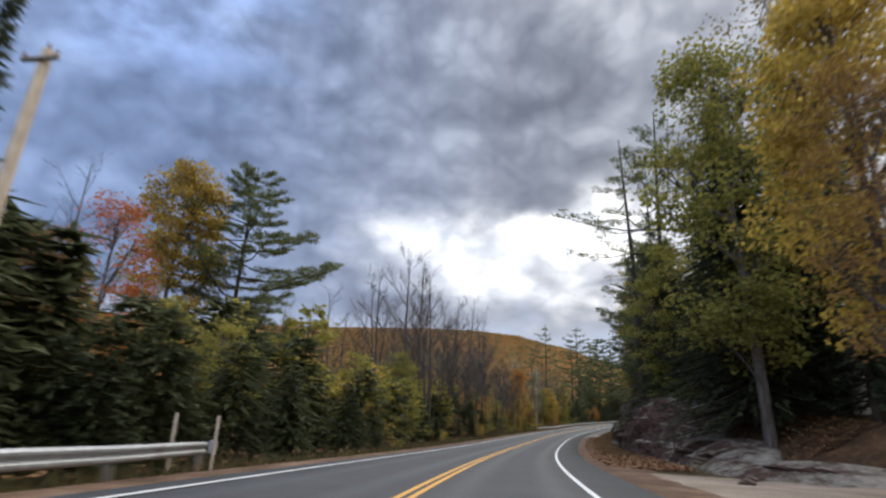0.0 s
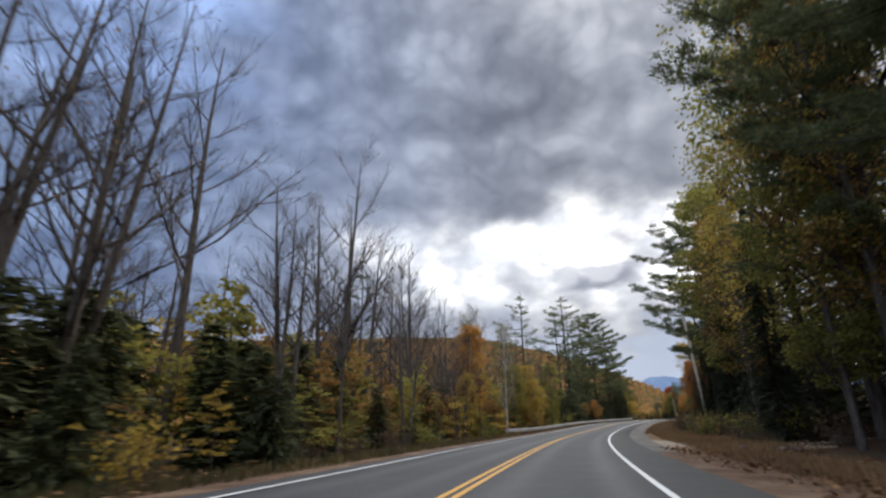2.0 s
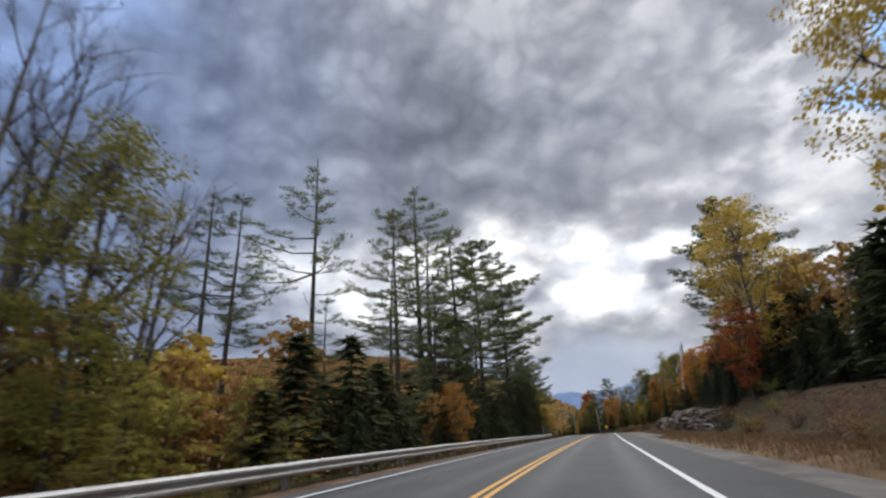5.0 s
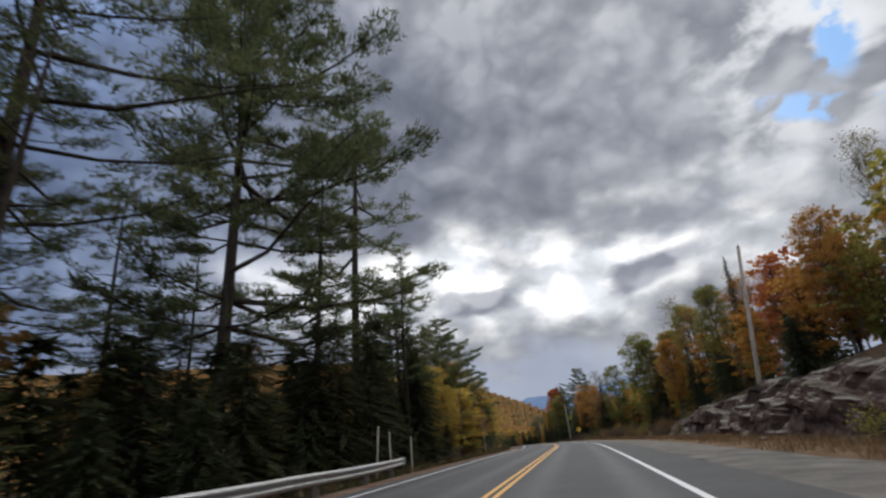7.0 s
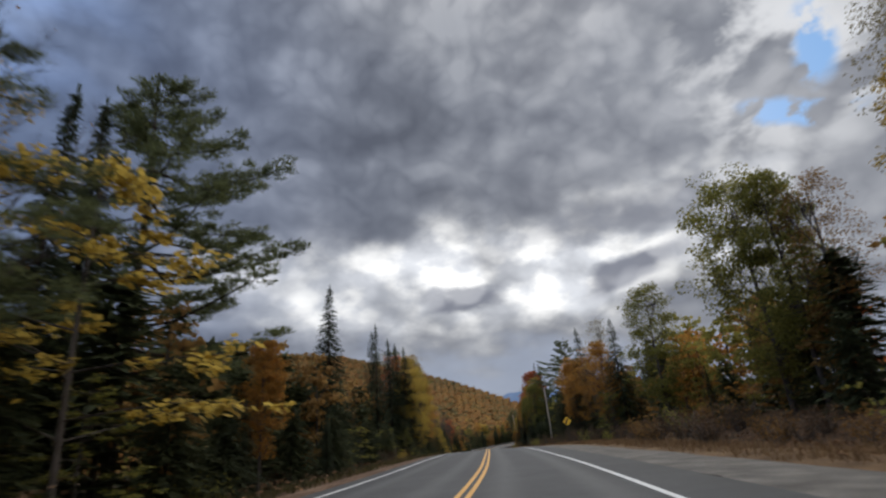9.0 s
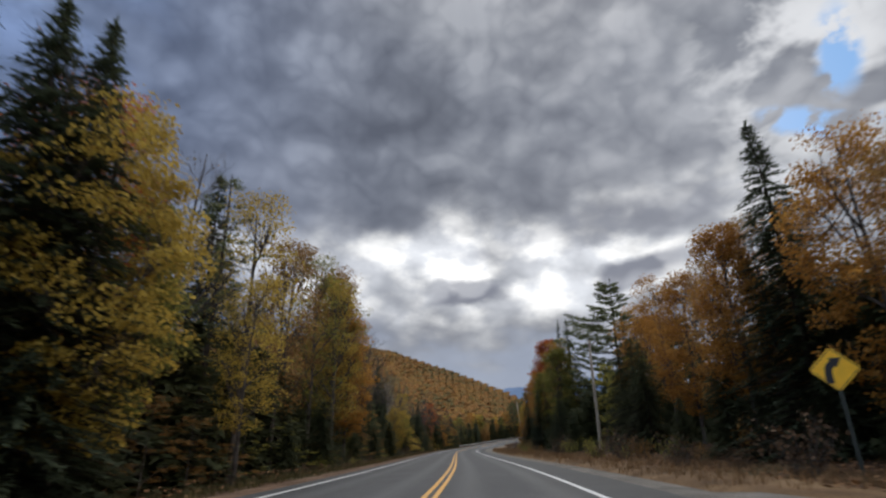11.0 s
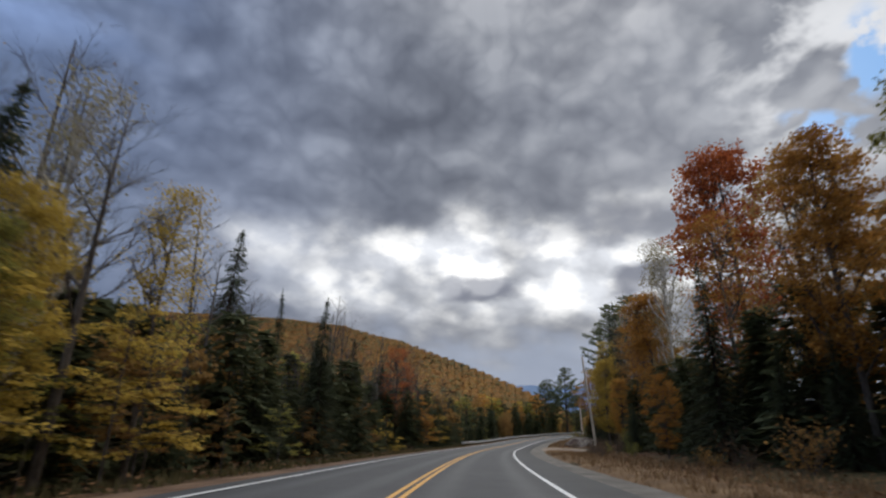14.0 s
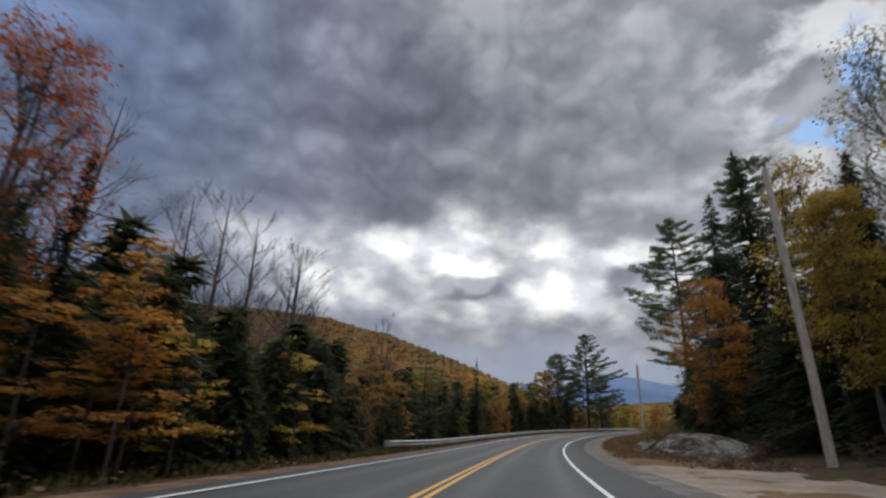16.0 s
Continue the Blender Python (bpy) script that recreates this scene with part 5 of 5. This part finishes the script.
s = 2.0
while s < 551:
    # dark young growth that closes the edge of the woods
    s += fill.uniform(2.3, 3.7)
    thin = 30 < s < 167
    young = fill.choice(("hemlock", "hemlock", "spruce", "hemlock", "olive_b" if s > 237 else "hemlock") if not 330 < s < 450 else ("hemlock", "rust_b", "hemlock", "olive_b", "hemlock", "rust_b")) if not thin else fill.choice(("hemlock", "olive_b", "rust_b", "hemlock", "yellow_b", "olive_b"))
    if not (102 < s < 111 or 451 < s < 474) and s < 511:
        plant(young, s, fill.uniform(-12.4, -9.8), fill.uniform(2.4, 3.9) if thin else fill.uniform(2.8, 5.0))
    for q in ((0.6, 1.9) if not thin else (0.5, 1.4, 2.3)):
        backdrop_tree(fill.choice(("spruce_f" if not thin or s < 80 else "rust_f", "spruce_f", "hemlock_f" if not thin or s < 80 else "olive_f", "rust_f" if s > 80 else "hemlock_f", "olive_f" if thin else "spruce_f")), s + q, fill.uniform(-17, -13), fill.uniform(4.8, 8.0) * (0.8 if thin else 1.08))
    if not (13 < s < 36 or 80 < s < 99 or 453 < s < 478):
        lo = 12.8 if s < 311 else 11.3
        bright = 231 < s < 318
        if s < 522 and fill.random() < 0.8 and not 346 < s < 378:
            plant(fill.choice(("hemlock", "hemlock", "spruce")) if not bright else fill.choice(("hemlock", "olive_b", "orange_b", "spruce")), s, fill.uniform(lo, lo + 2.5), fill.uniform(2.8, 5.0))
        for q in (0.3, 1.7):
            backdrop_tree(fill.choice(("spruce_f", "hemlock_f", "spruce_f")) if not bright else fill.choice(("olive_f", "orange_f", "spruce_f", "rust_f")), s + q, fill.uniform(lo + 2.5, lo + 6) + (5.0 if 340 < s < 380 else 0.0), fill.uniform(4.5, 8.0))
for side in (-1, 1):
    s = 0.0
    while s < 551:
        s += fill.uniform(3.4, 5.2)
        for d0, d1, lo, hi in ((17, 22, 7.5, 11), (22, 30, 9, 13), (30, 40, 10, 14)):
            if fill.random() < (0.62 if d1 < 25 else 0.42 if d1 < 35 else 0.22):
                d = fill.uniform(d0, d1) * side
                low = 0.88 if (side < 0 and 50 < s < 167) else 0.70 if (side < 0 and 175 < s < 262) else 1.0
                backdrop_tree(fill.choice(mix_of(s, side > 0)), s, d, fill.uniform(lo, hi) * low)
        if side < 0 and 50 < s < 167:
            for _ in range(fill.choice((1, 1, 2))):
                plant("bare", s + fill.uniform(-2, 2), -fill.uniform(13, 34), fill.uniform(10, 19))
        if side < 0 and 175 < s < 250:
            if fill.random() < 0.32:
                plant("pine", s, -fill.uniform(15, 30), fill.uniform(17, 26), fill.choice((1, 3)))
# conifers and bare crowns on the flat beyond the last bend
for _ in range(46):
    backdrop_tree(fill.choice(("spruce_f", "spruce_f", "rust_f", "olive_f")), fill.uniform(425, 530), -fill.uniform(17, 42), fill.uniform(7, 12))
for _ in range(14):
    plant("bare", fill.uniform(425, 505), -fill.uniform(15, 34), fill.uniform(10, 15))
# far end of the valley
for _ in range(150):
    backdrop_tree(fill.choice(("spruce_f", "olive_f", "orange_f", "yellow_f", "rust_f", "spruce_f")), fill.uniform(545, 632), -fill.uniform(11, 75), fill.uniform(5, 10))
for _ in range(60):
    s = fill.uniform(545, 551)
    d = fill.choice((-1, 1)) * fill.uniform(11, 60)
    backdrop_tree(fill.choice(("spruce_f", "olive_f", "orange_f", "yellow_f", "pine_f", "rust_f")), s, d, fill.uniform(7, 13))
join_backdrop("deep_woods", "mixed dark conifers and autumn hardwoods deep in the woods")

# brush on the verges
for _ in range(110):
    s = fill.uniform(0, 522)
    if fill.random() < 0.5:
        plant(fill.choice(("brush_bush", "olive_bush", "yellow_bush", "brush_bush")), s, fill.uniform(-10.8, -8.8), fill.uniform(0.7, 1.6), group="bushes on the verge")
    elif not (11 < s < 39 or 77 < s < 101 or 451 < s < 480 or 300 < s < 328):
        plant(fill.choice(("brush_bush", "brush_bush", "olive_bush", "rust_bush")), s, fill.uniform(7.5, 11), fill.uniform(0.6, 1.5), group="bushes on the verge")


# the young maples that lean out to the road before the last bend
for s, d, h, c in ((454, -9.6, 4.6, "hemlock"), (458.2, -9.3, 5.2, "orange_b"), (461, -9.8, 4.4, "yellow_b"), (464, -9.8, 4.2, "hemlock"), (468, -9.6, 4.8, "yellow_b"), (471, -9.9, 4.4, "hemlock"), (475, -9.8, 4.2, "hemlock"), (441, -9.6, 3.6, "yellow_b"), (403, -9.8, 5.0, "yellow_b"), (408, -10.2, 5.2, "yellow_b")):
    plant(c, s, d, h)
# brush and brambles on the right-hand bank
for _ in range(185):
    s = fill.choice((fill.uniform(38, 70), fill.uniform(101, 194), fill.uniform(256, 330), fill.uniform(264, 450), fill.uniform(84, 130), fill.uniform(478, 533)))
    lo, hi = (9.5, 14) if s < 38 else (8.0, 12.5)
    plant(fill.choice(("brush_bush", "brush_bush", "rust_bush", "olive_bush", "brush_bush")), s, fill.uniform(lo, hi), fill.uniform(0.9, 2.0), group="bushes on the verge")


for s, b, h in ((474, 8.5, 0.9), (476, 10.5, 1.2), (478, 11.5, 1.3), (480, 9.0, 1.0), (483, 10.0, 1.2), (486, 11.0, 1.4), (468, 11.5, 1.2), (464, 12.0, 1.3)):
    plant("brush_bush", s, b, h, group="bushes on the verge")


def build_grass(name, mat, spans, count, h, label, seed):
    r = random.Random(seed)
    sh = Shape()
    for _ in range(count):
        s0, s1, d0, d1 = r.choice(spans)
        s, d = r.uniform(s0, s1), r.uniform(d0, d1)
        x, y = at(s, d)
        z = ground_z(s, d)
        if d < ROAD_RIGHT + 2.2 and d > 0:
            z = max(z, float(road_z(s)) - 0.30)
        for _ in range(4):
            lean = ball(r)
            w = Vector((lean.x * 0.5, lean.y * 0.5, 1)).normalized()
            sh.needle(Vector((x + r.uniform(-.15, .15), y + r.uniform(-.15, .15), z - 0.03)), w, w.cross(ball(r)).normalized(), h * r.uniform(0.5, 1.3), 0.018)
    tagged(new(name, sh.data(name, mat)), label, "grass", kind="stuff")


build_grass("dry_grass", M_DRYGRASS, [(112, 192, 4.4, 8.6), (194, 318, 5.6, 8.4), (324, 450, 4.4, 10.5), (478, 551, 4.5, 8), (38, 79, 4.3, 6.6), (80, 118, 5, 9)], 26000, 0.34, "dry tan grass on the verge below the bank", 4)
build_grass("verge_weeds", M_WEED, [(0, 102, -10.5, -7.0), (231, 473, -10.0, -7.0), (102, 231, -9.5, -7.5), (473, 551, -9.5, -7.5)], 14000, 0.35, "low olive and brown weeds along the road edge", 6)


def build_litter(spans, count):
    """Fallen leaves lying on the banks and verges."""
    r = random.Random(14)
    sh = Shape()
    for _ in range(count):
        s0, s1, d0, d1 = r.choice(spans)
        s, d = r.uniform(s0, s1), r.uniform(d0, d1)
        x, y = at(s, d)
        z = max(ground_z(s, d), float(road_z(s)) - 0.16) + r.uniform(0.03, 0.14)
        w = Vector((r.uniform(-1, 1), r.uniform(-1, 1), r.uniform(-0.3, 0.3))).normalized()
        sh.leaf(Vector((x, y, z)), w, w.cross(Vector((r.uniform(-.4, .4), r.uniform(-.4, .4), 1))).normalized(), r.uniform(0.10, 0.22), r.uniform(0.04, 0.08))
    tagged(new("fallen_leaves", sh.data("fallen_leaves", LEAF["fallen"])), "brown and russet fallen leaves on bank and verge", "leaves", kind="stuff")


build_litter([(24, 36, 3.6, 7), (24, 36, 9, 14), (26, 84, 3.6, 7.5), (26, 84, 3.6, 7.5), (84, 125, 5.5, 15), (115, 195, 6.5, 12), (260, 335, 6.5, 14), (335, 450, 6, 12), (470, 545, 6, 11), (0, 545, -11, -7.2)], 60000)


# ---- rock ----
def build_rock(name, s0, s1, d_foot, depth, top, label, seed, n=90, k=22, tilt=0.14):
    """Bedrock beside the road: tilted beds that stand out as ledges, split by joints, and a rounded crest. top: height by place along."""
    verts, faces = [], []
    for i in range(n + 1):
        u = i / n
        s = s0 + u * (s1 - s0)
        end = min(1.0, min(u, 1 - u) * 7)
        hgt = max(0.2, top(u) * (end ** 0.6) * (1 + 0.16 * noise.noise((s * 0.22, 0, seed))))
        for j in range(k + 1):
            v = j / k
            face = min(1.0, v / 0.66)
            crest = max(0.0, (v - 0.66) / 0.34)
            z = hgt * (face ** 0.85) + hgt * 0.10 * math.sin(crest * 2.6) - hgt * 0.25 * crest * crest
            d = d_foot + depth * (0.36 * face ** 1.4 + 0.64 * crest) + (1 - end) * depth * 0.5
            bed = z * 0.85 - s * tilt + 0.8 * noise.noise((s * 0.16, z * 0.25, seed)) + 0.25 * noise.noise((s * 0.7, z, seed))
            row = math.floor(bed)
            jut = noise.noise((s * 0.21 + row * 7.7, row * 3.1, seed))
            split = noise.cell((s * 0.38 + 0.6 * noise.noise((s * 0.5, z * 0.6, 2)) + row * 5.3, row * 2.0, seed))
            under = (bed - row) ** 2
            rgh = noise.fractal((s * 0.7, z * 1.1, seed), 0.9, 2.1, 5)
            amt = math.sin(min(1.0, v * 1.3) * 3.0) ** 0.5 if v < 0.8 else 0.35
            d -= (0.75 * jut + 0.70 * (split - 0.5) + 0.24 * under + 0.30 * rgh) * amt * min(1.0, hgt / 2.2)
            z += (0.16 * rgh + 0.14 * (split - 0.5)) * min(1, v * 3) * min(1.0, hgt / 2.5)
            x, y = at(s, d)
            verts.append((x, y, z + float(road_z(s)) - 0.30))
    for i in range(n):
        for j in range(k):
            a = i * (k + 1) + j
            faces.append((a, a + k + 1, a + k + 2, a + 1))
    me = mesh(name, verts, faces, M_ROCK)
    return tagged(new(name, me), label, "rock", kind="structure")


build_rock("rock_cut", 35, 72, 6.4, 6.0, lambda u: 4.4 * (0.55 + 0.45 * math.sin(0.6 + u * 2.4)) + 0.4 * math.sin(u * 23), "fractured brown granite rock cut beside the road", 3, 240, 44, 0.05)
build_rock("rubble_bank", 19, 39, 7.4, 5.5, lambda u: 0.45 + 1.75 * u + 0.25 * math.sin(u * 17), "low bank of brown earth and broken rock beside the road", 17, 150, 30, 0.03)
build_rock("rock_ledge", 119, 146, 8.6, 4.6, lambda u: 1.05 + 0.45 * math.sin(u * 9), "low grey rock ledge below a utility pole", 5, 120, 26)
build_rock("rock_outcrop", 192, 270, 9.2, 6.5, lambda u: float(np.interp(u, [0, 0.15, 0.35, 0.6, 0.8, 1], [1.5, 1.9, 2.7, 3.0, 2.3, 1.0])), "long rounded granite outcrop, pale lichen on top and rusty face", 9, 330, 40)
build_rock("rock_hump", 478, 504, 6.8, 5.0, lambda u: 1.0 + 0.5 * math.sin(u * 7), "low lichened bedrock hump beside a sandy pull-off", 12, 110, 24)


def build_stone(seed):
    r = random.Random(seed)
    bm = bmesh.new()
    bmesh.ops.create_icosphere(bm, subdivisions=2, radius=0.5)
    for v in bm.verts:
        v.co *= 1 + 0.35 * noise.noise(v.co * 2.3 + Vector((seed, 0, 0)))
        v.co.z *= 0.7
    return from_bm("stone", bm, M_ROCK)


STONES = [build_stone(k) for k in range(4)]
for _ in range(70):
    s = fill.choice((fill.uniform(12, 83), fill.uniform(115, 150), fill.uniform(192, 272), fill.uniform(471, 507)))
    d = fill.uniform(5.6, 8.2)
    x, y = at(s, d)
    ob = new("stone", fill.choice(STONES))
    q = fill.uniform(0.15, 0.75)
    ob.matrix_basis = Matrix.LocRotScale((x, y, ground_z(s, d) + q * 0.12), Euler((0, 0, fill.uniform(0, 6))), (q, q * fill.uniform(0.6, 1), q * fill.uniform(0.6, 1)))
    tagged(ob, "loose broken granite stone at the foot of the rock", "stone", "fallen stones")

for s, d, q in ((255.4, -10.0, 1.1), (261.5, -10.4, 1.3)):
    x, y = at(s, d)
    ob = new("boulder", STONES[int(q * 10) % 4])
    ob.matrix_basis = Matrix.LocRotScale((x, y, ground_z(s, d) + 0.15), Euler((0, 0, s)), (q * 1.2, q, q))
    tagged(ob, "grey rounded boulder in the dark under the trees", "boulder", "boulders under the trees")
plant("sapling", 258.4, -8.6, 4.2)

# ---- guard rails ----


def beam_profile():
    """W-shaped rail section: (out, up)."""
    return [(0.0, 0.155), (0.055, 0.135), (0.08, 0.105), (0.08, 0.065), (0.02, 0.02), (0.02, -0.02), (0.08, -0.065), (0.08, -0.105), (0.055, -0.135), (0.0, -0.155)]


def post_data():
    bm = bmesh.new()
    box(bm, 0.15, 0.18, 1.0, pose(0, 0, 0.0), 0.012)
    return from_bm("rail_post", bm, M_POSTWOOD)


def build_rail(s0, s1, d, top, label):
    ob = new("guardrail")
    x, y = at((s0 + s1) / 2, d)
    ob.location = (x, y, 0)
    inv = Matrix.Translation((-x, -y, 0))
    prof = beam_profile()
    ss = list(np.arange(s0, s1 + 0.01, 1.0))
    verts, faces = [], []
    k = len(prof)
    zc = top - 0.155
    for s in ss:
        flare = 0.0
        end = min(s - s0, s1 - s)
        if end < 10:
            flare = (10 - end) ** 2 * 0.012
        sag = 0.02 * noise.noise((s * 0.3, 0, 0))
        for o, z in prof:
            px, py = at(s, d - flare + o)
            verts.append((px - x, py - y, zc + z + sag + float(road_z(s))))
        for o, z in reversed(prof):
            px, py = at(s, d - flare + o - 0.012)
            verts.append((px - x, py - y, zc + z + sag + float(road_z(s))))
    m = 2 * k
    for i in range(len(ss) - 1):
        for j in range(m):
            a, b = i * m + j, i * m + (j + 1) % m
            faces.append((a, b, b + m, a + m))
    faces += [tuple(range(m)), tuple((len(ss) - 1) * m + j for j in range(m))[::-1]]
    part("rail_beam", mesh("rail_beam", verts, faces, M_STEEL, False), ob, "weathered galvanised W-beam")
    data = post_data()
    s = s0 + 1.0
    while s < s1:
        end = min(s - s0, s1 - s)
        flare = (10 - end) ** 2 * 0.012 if end < 10 else 0.0
        px, py = at(s, d - flare - 0.11)
        p = part("post", data, ob)
        p.matrix_basis = Matrix.Translation((px - x, py - y, top - 0.55 + float(road_z(s)))) @ Matrix.Rotation(heading(s), 4, "Z")
        s += 3.8
    for se, sg in ((s0, -1), (s1, 1)):
        bm = bmesh.new()
        # flared end shoe
        for q in range(5):
            a = q / 4 * 1.7
            box(bm, 0.02, 0.15, 0.34, Matrix.Translation((-0.20 * (1 - math.cos(a)), sg * 0.22 * math.sin(a), 0)) @ Matrix.Rotation(sg * a, 4, "Z"))
        px, py = at(se, d - 1.2 + 0.05)
        p = part("end_shoe", from_bm("end_shoe", bm, M_STEEL), ob, "curved steel end shoe")
        p.matrix_basis = Matrix.Translation((px - x, py - y, zc + float(road_z(se)))) @ Matrix.Rotation(heading(se), 4, "Z")
    return tagged(ob, label, "guardrail", "guardrails")


build_rail(-45, 13.6, -6.75, 0.48, "galvanised steel guardrail on wooden posts")
build_rail(108.8, 227.2, -6.8, 0.50, "long galvanised steel guardrail on wooden posts along the bend")
build_rail(476.5, 610, -6.8, 0.45, "galvanised steel guardrail on wooden posts beside a drop")


def build_marker(s, d, h, lean, label):
    bm = bmesh.new()
    box(bm, 0.07, 0.03, h, pose(0, 0, h / 2), 0.006)
    ob = new("marker_post", from_bm("marker_post", bm, M_POLE))
    x, y = at(s, d)
    ob.matrix_basis = pose(x, y, ground_z(s, d) - 0.2, lean, 0, math.degrees(heading(s)))
    return tagged(ob, label, "post", "marker posts")


build_marker(11.4, -7.6, 1.5, 1, "thin weathered wooden marker post by the guardrail end")
build_marker(13.1, -7.6, 1.5, 0, "thin weathered wooden marker post by the guardrail end")
build_marker(224.9, -8.5, 2.6, -10, "leaning thin wooden stake behind the guardrail")
build_marker(225.4, -8.0, 2.1, 1, "thin weathered wooden marker post by the guardrail end")
build_marker(227.9, -7.8, 1.8, 0, "thin weathered wooden marker post by the guardrail end")

# ---- utility poles ----


def build_pole(s, d, h, lean, arm, can, label):
    ob = new("utility_pole")
    x, y = at(s, d)
    ob.matrix_basis = pose(x, y, ground_z(s, d) - 0.1, lean[0], lean[1], math.degrees(heading(s)))
    sh = Shape()
    sh.tube([Vector((0.02 * math.sin(i * 0.9), 0.015 * math.cos(i), h * i / 7)) for i in range(8)], 0.185, 0.125, 12)
    b = len(sh.v)
    sh.f.append(tuple(range(b - 12, b)))
    part("shaft", sh.data("shaft", M_POLE, False), ob, "weathered tan wooden shaft")
    if arm:
        bm = bmesh.new()
        box(bm, 1.0, 0.09, 0.11, pose(0, -0.13, h - 0.35), 0.01)
        part("crossarm", from_bm("crossarm", bm, M_POSTWOOD), ob)
        for k, px in enumerate((-0.45, 0.45)):
            bm = bmesh.new()
            cone(bm, 0.045, 0.03, 0.16, pose(px, -0.13, h - 0.21))
            part("insulator", from_bm("insulator", bm, M_CERAMIC), ob)
    bm = bmesh.new()
    cone(bm, 0.05, 0.03, 0.22, pose(0, 0, h + 0.10))
    part("insulator", from_bm("insulator", bm, M_CERAMIC), ob)
    if can:
        bm = bmesh.new()
        cone(bm, 0.24, 0.24, 0.75, pose(0, -0.38, h - 1.1), 16)
        cone(bm, 0.20, 0.10, 0.08, pose(0, -0.38, h - 0.69), 16)
        part("transformer", from_bm("transformer", bm, M_GREYMETAL), ob, "grey cylindrical transformer can")
    return tagged(ob, label, "utility pole", "utility poles")


build_pole(9.0, -11.2, 10.8, (0, 0), True, False, "weathered wooden utility pole with a crossarm")
build_pole(121.5, 10.8, 14.7, (-5.8, -2.7), False, True, "tall wooden utility pole leaning beside rocks")
build_pole(248.0, 14.6, 11.3, (2.5, 7.0), False, False, "wooden utility pole on top of a rock outcrop")
build_pole(373.6, 14.4, 11.9, (13.5, -3.0), True, False, "weathered pale wooden utility pole at the woods' edge")
build_pole(470.2, 11.1, 12.0, (8.6, -5.0), False, False, "weathered wooden utility pole by a sandy pull-off")
build_pole(512, 8.6, 8.4, (0, 0), False, False, "wooden utility pole along the road")

# ---- warning sign ----


def build_sign(s, d, zc):
    ob = new("warning_sign")
    x, y = at(s, d)
    z0 = ground_z(s, d)
    ob.matrix_basis = pose(x, y, z0, 0, 0, math.degrees(heading(s)) - 24)
    c = zc - z0
    bm = bmesh.new()
    for w in (-1, 1):
        box(bm, 0.045, 0.006, c + 0.6, pose(0.02 * w, 0.01, (c + 0.6) / 2 - 0.25))
    box(bm, 0.03, 0.03, c + 0.6, pose(0, 0.025, (c + 0.6) / 2 - 0.25))
    part("post", from_bm("post", bm, M_POST_SHADED), ob, "steel channel post, dark from shade put into its colour")

    def slab(side, thick, y0, corner, mat, name):
        bm = bmesh.new()
        box(bm, side, thick, side, Matrix.Translation((0, y0, c)) @ Matrix.Rotation(radians(45), 4, "Y"))
        bmesh.ops.bevel(bm, geom=[e for e in bm.edges if abs(e.verts[0].co.y - e.verts[1].co.y) > thick * 0.5], offset=corner, segments=4, affect="EDGES")
        return from_bm(name, bm, mat)

    part("panel", slab(0.84, 0.006, -0.010, 0.055, M_SIGN, "panel"), ob, "bright yellow diamond panel")
    # thin black border as four bars
    bm = bmesh.new()
    for k in range(4):
        box(bm, 0.70, 0.002, 0.018, Matrix.Translation((0, -0.0155, c)) @ Matrix.Rotation(radians(45 + 90 * k), 4, "Y") @ Matrix.Translation((0, 0, 0.377)))
    part("border", from_bm("border", bm, M_BLACK), ob)
    # arrow that rises and bends to the right
    pts = [(1.235 * px, 1.235 * pz) for px, pz in [(-0.13, -0.30), (-0.13, -0.10), (-0.115, 0.0), (-0.07, 0.08), (0.0, 0.135)]]
    verts, faces = [], []
    for i, (px, pz) in enumerate(pts):
        q, o = pts[min(i + 1, 4)], pts[max(i - 1, 0)]
        t = Vector((q[0] - o[0], q[1] - o[1])).normalized()
        nx, nz = -t.y * 0.086, t.x * 0.086
        for yy in (-0.0145, -0.018):
            verts += [(px + nx, yy, c + pz + nz), (px - nx, yy, c + pz - nz)]
    for i in range(4):
        a = i * 4
        for f in ((a, a + 1, a + 5, a + 4), (a + 2, a + 6, a + 7, a + 3), (a, a + 4, a + 6, a + 2), (a + 1, a + 3, a + 7, a + 5)):
            faces.append(f)
    b = len(verts)
    head = [(-0.08, 0.235), (0.16, 0.24), (0.045, 0.02)]
    for yy in (-0.0145, -0.018):
        verts += [(1.235 * px, yy, c + 1.235 * pz) for px, pz in head]
    faces += [(b, b + 1, b + 2), (b + 3, b + 5, b + 4), (b, b + 3, b + 4, b + 1), (b + 1, b + 4, b + 5, b + 2), (b + 2, b + 5, b + 3, b)]
    part("arrow", mesh("arrow", verts, faces, M_BLACK), ob, "black arrow bending right")
    return tagged(ob, "yellow diamond bend-ahead warning sign on a steel post", "road sign")


build_sign(327.2, 9.0, 2.6 + float(road_z(327.2)))
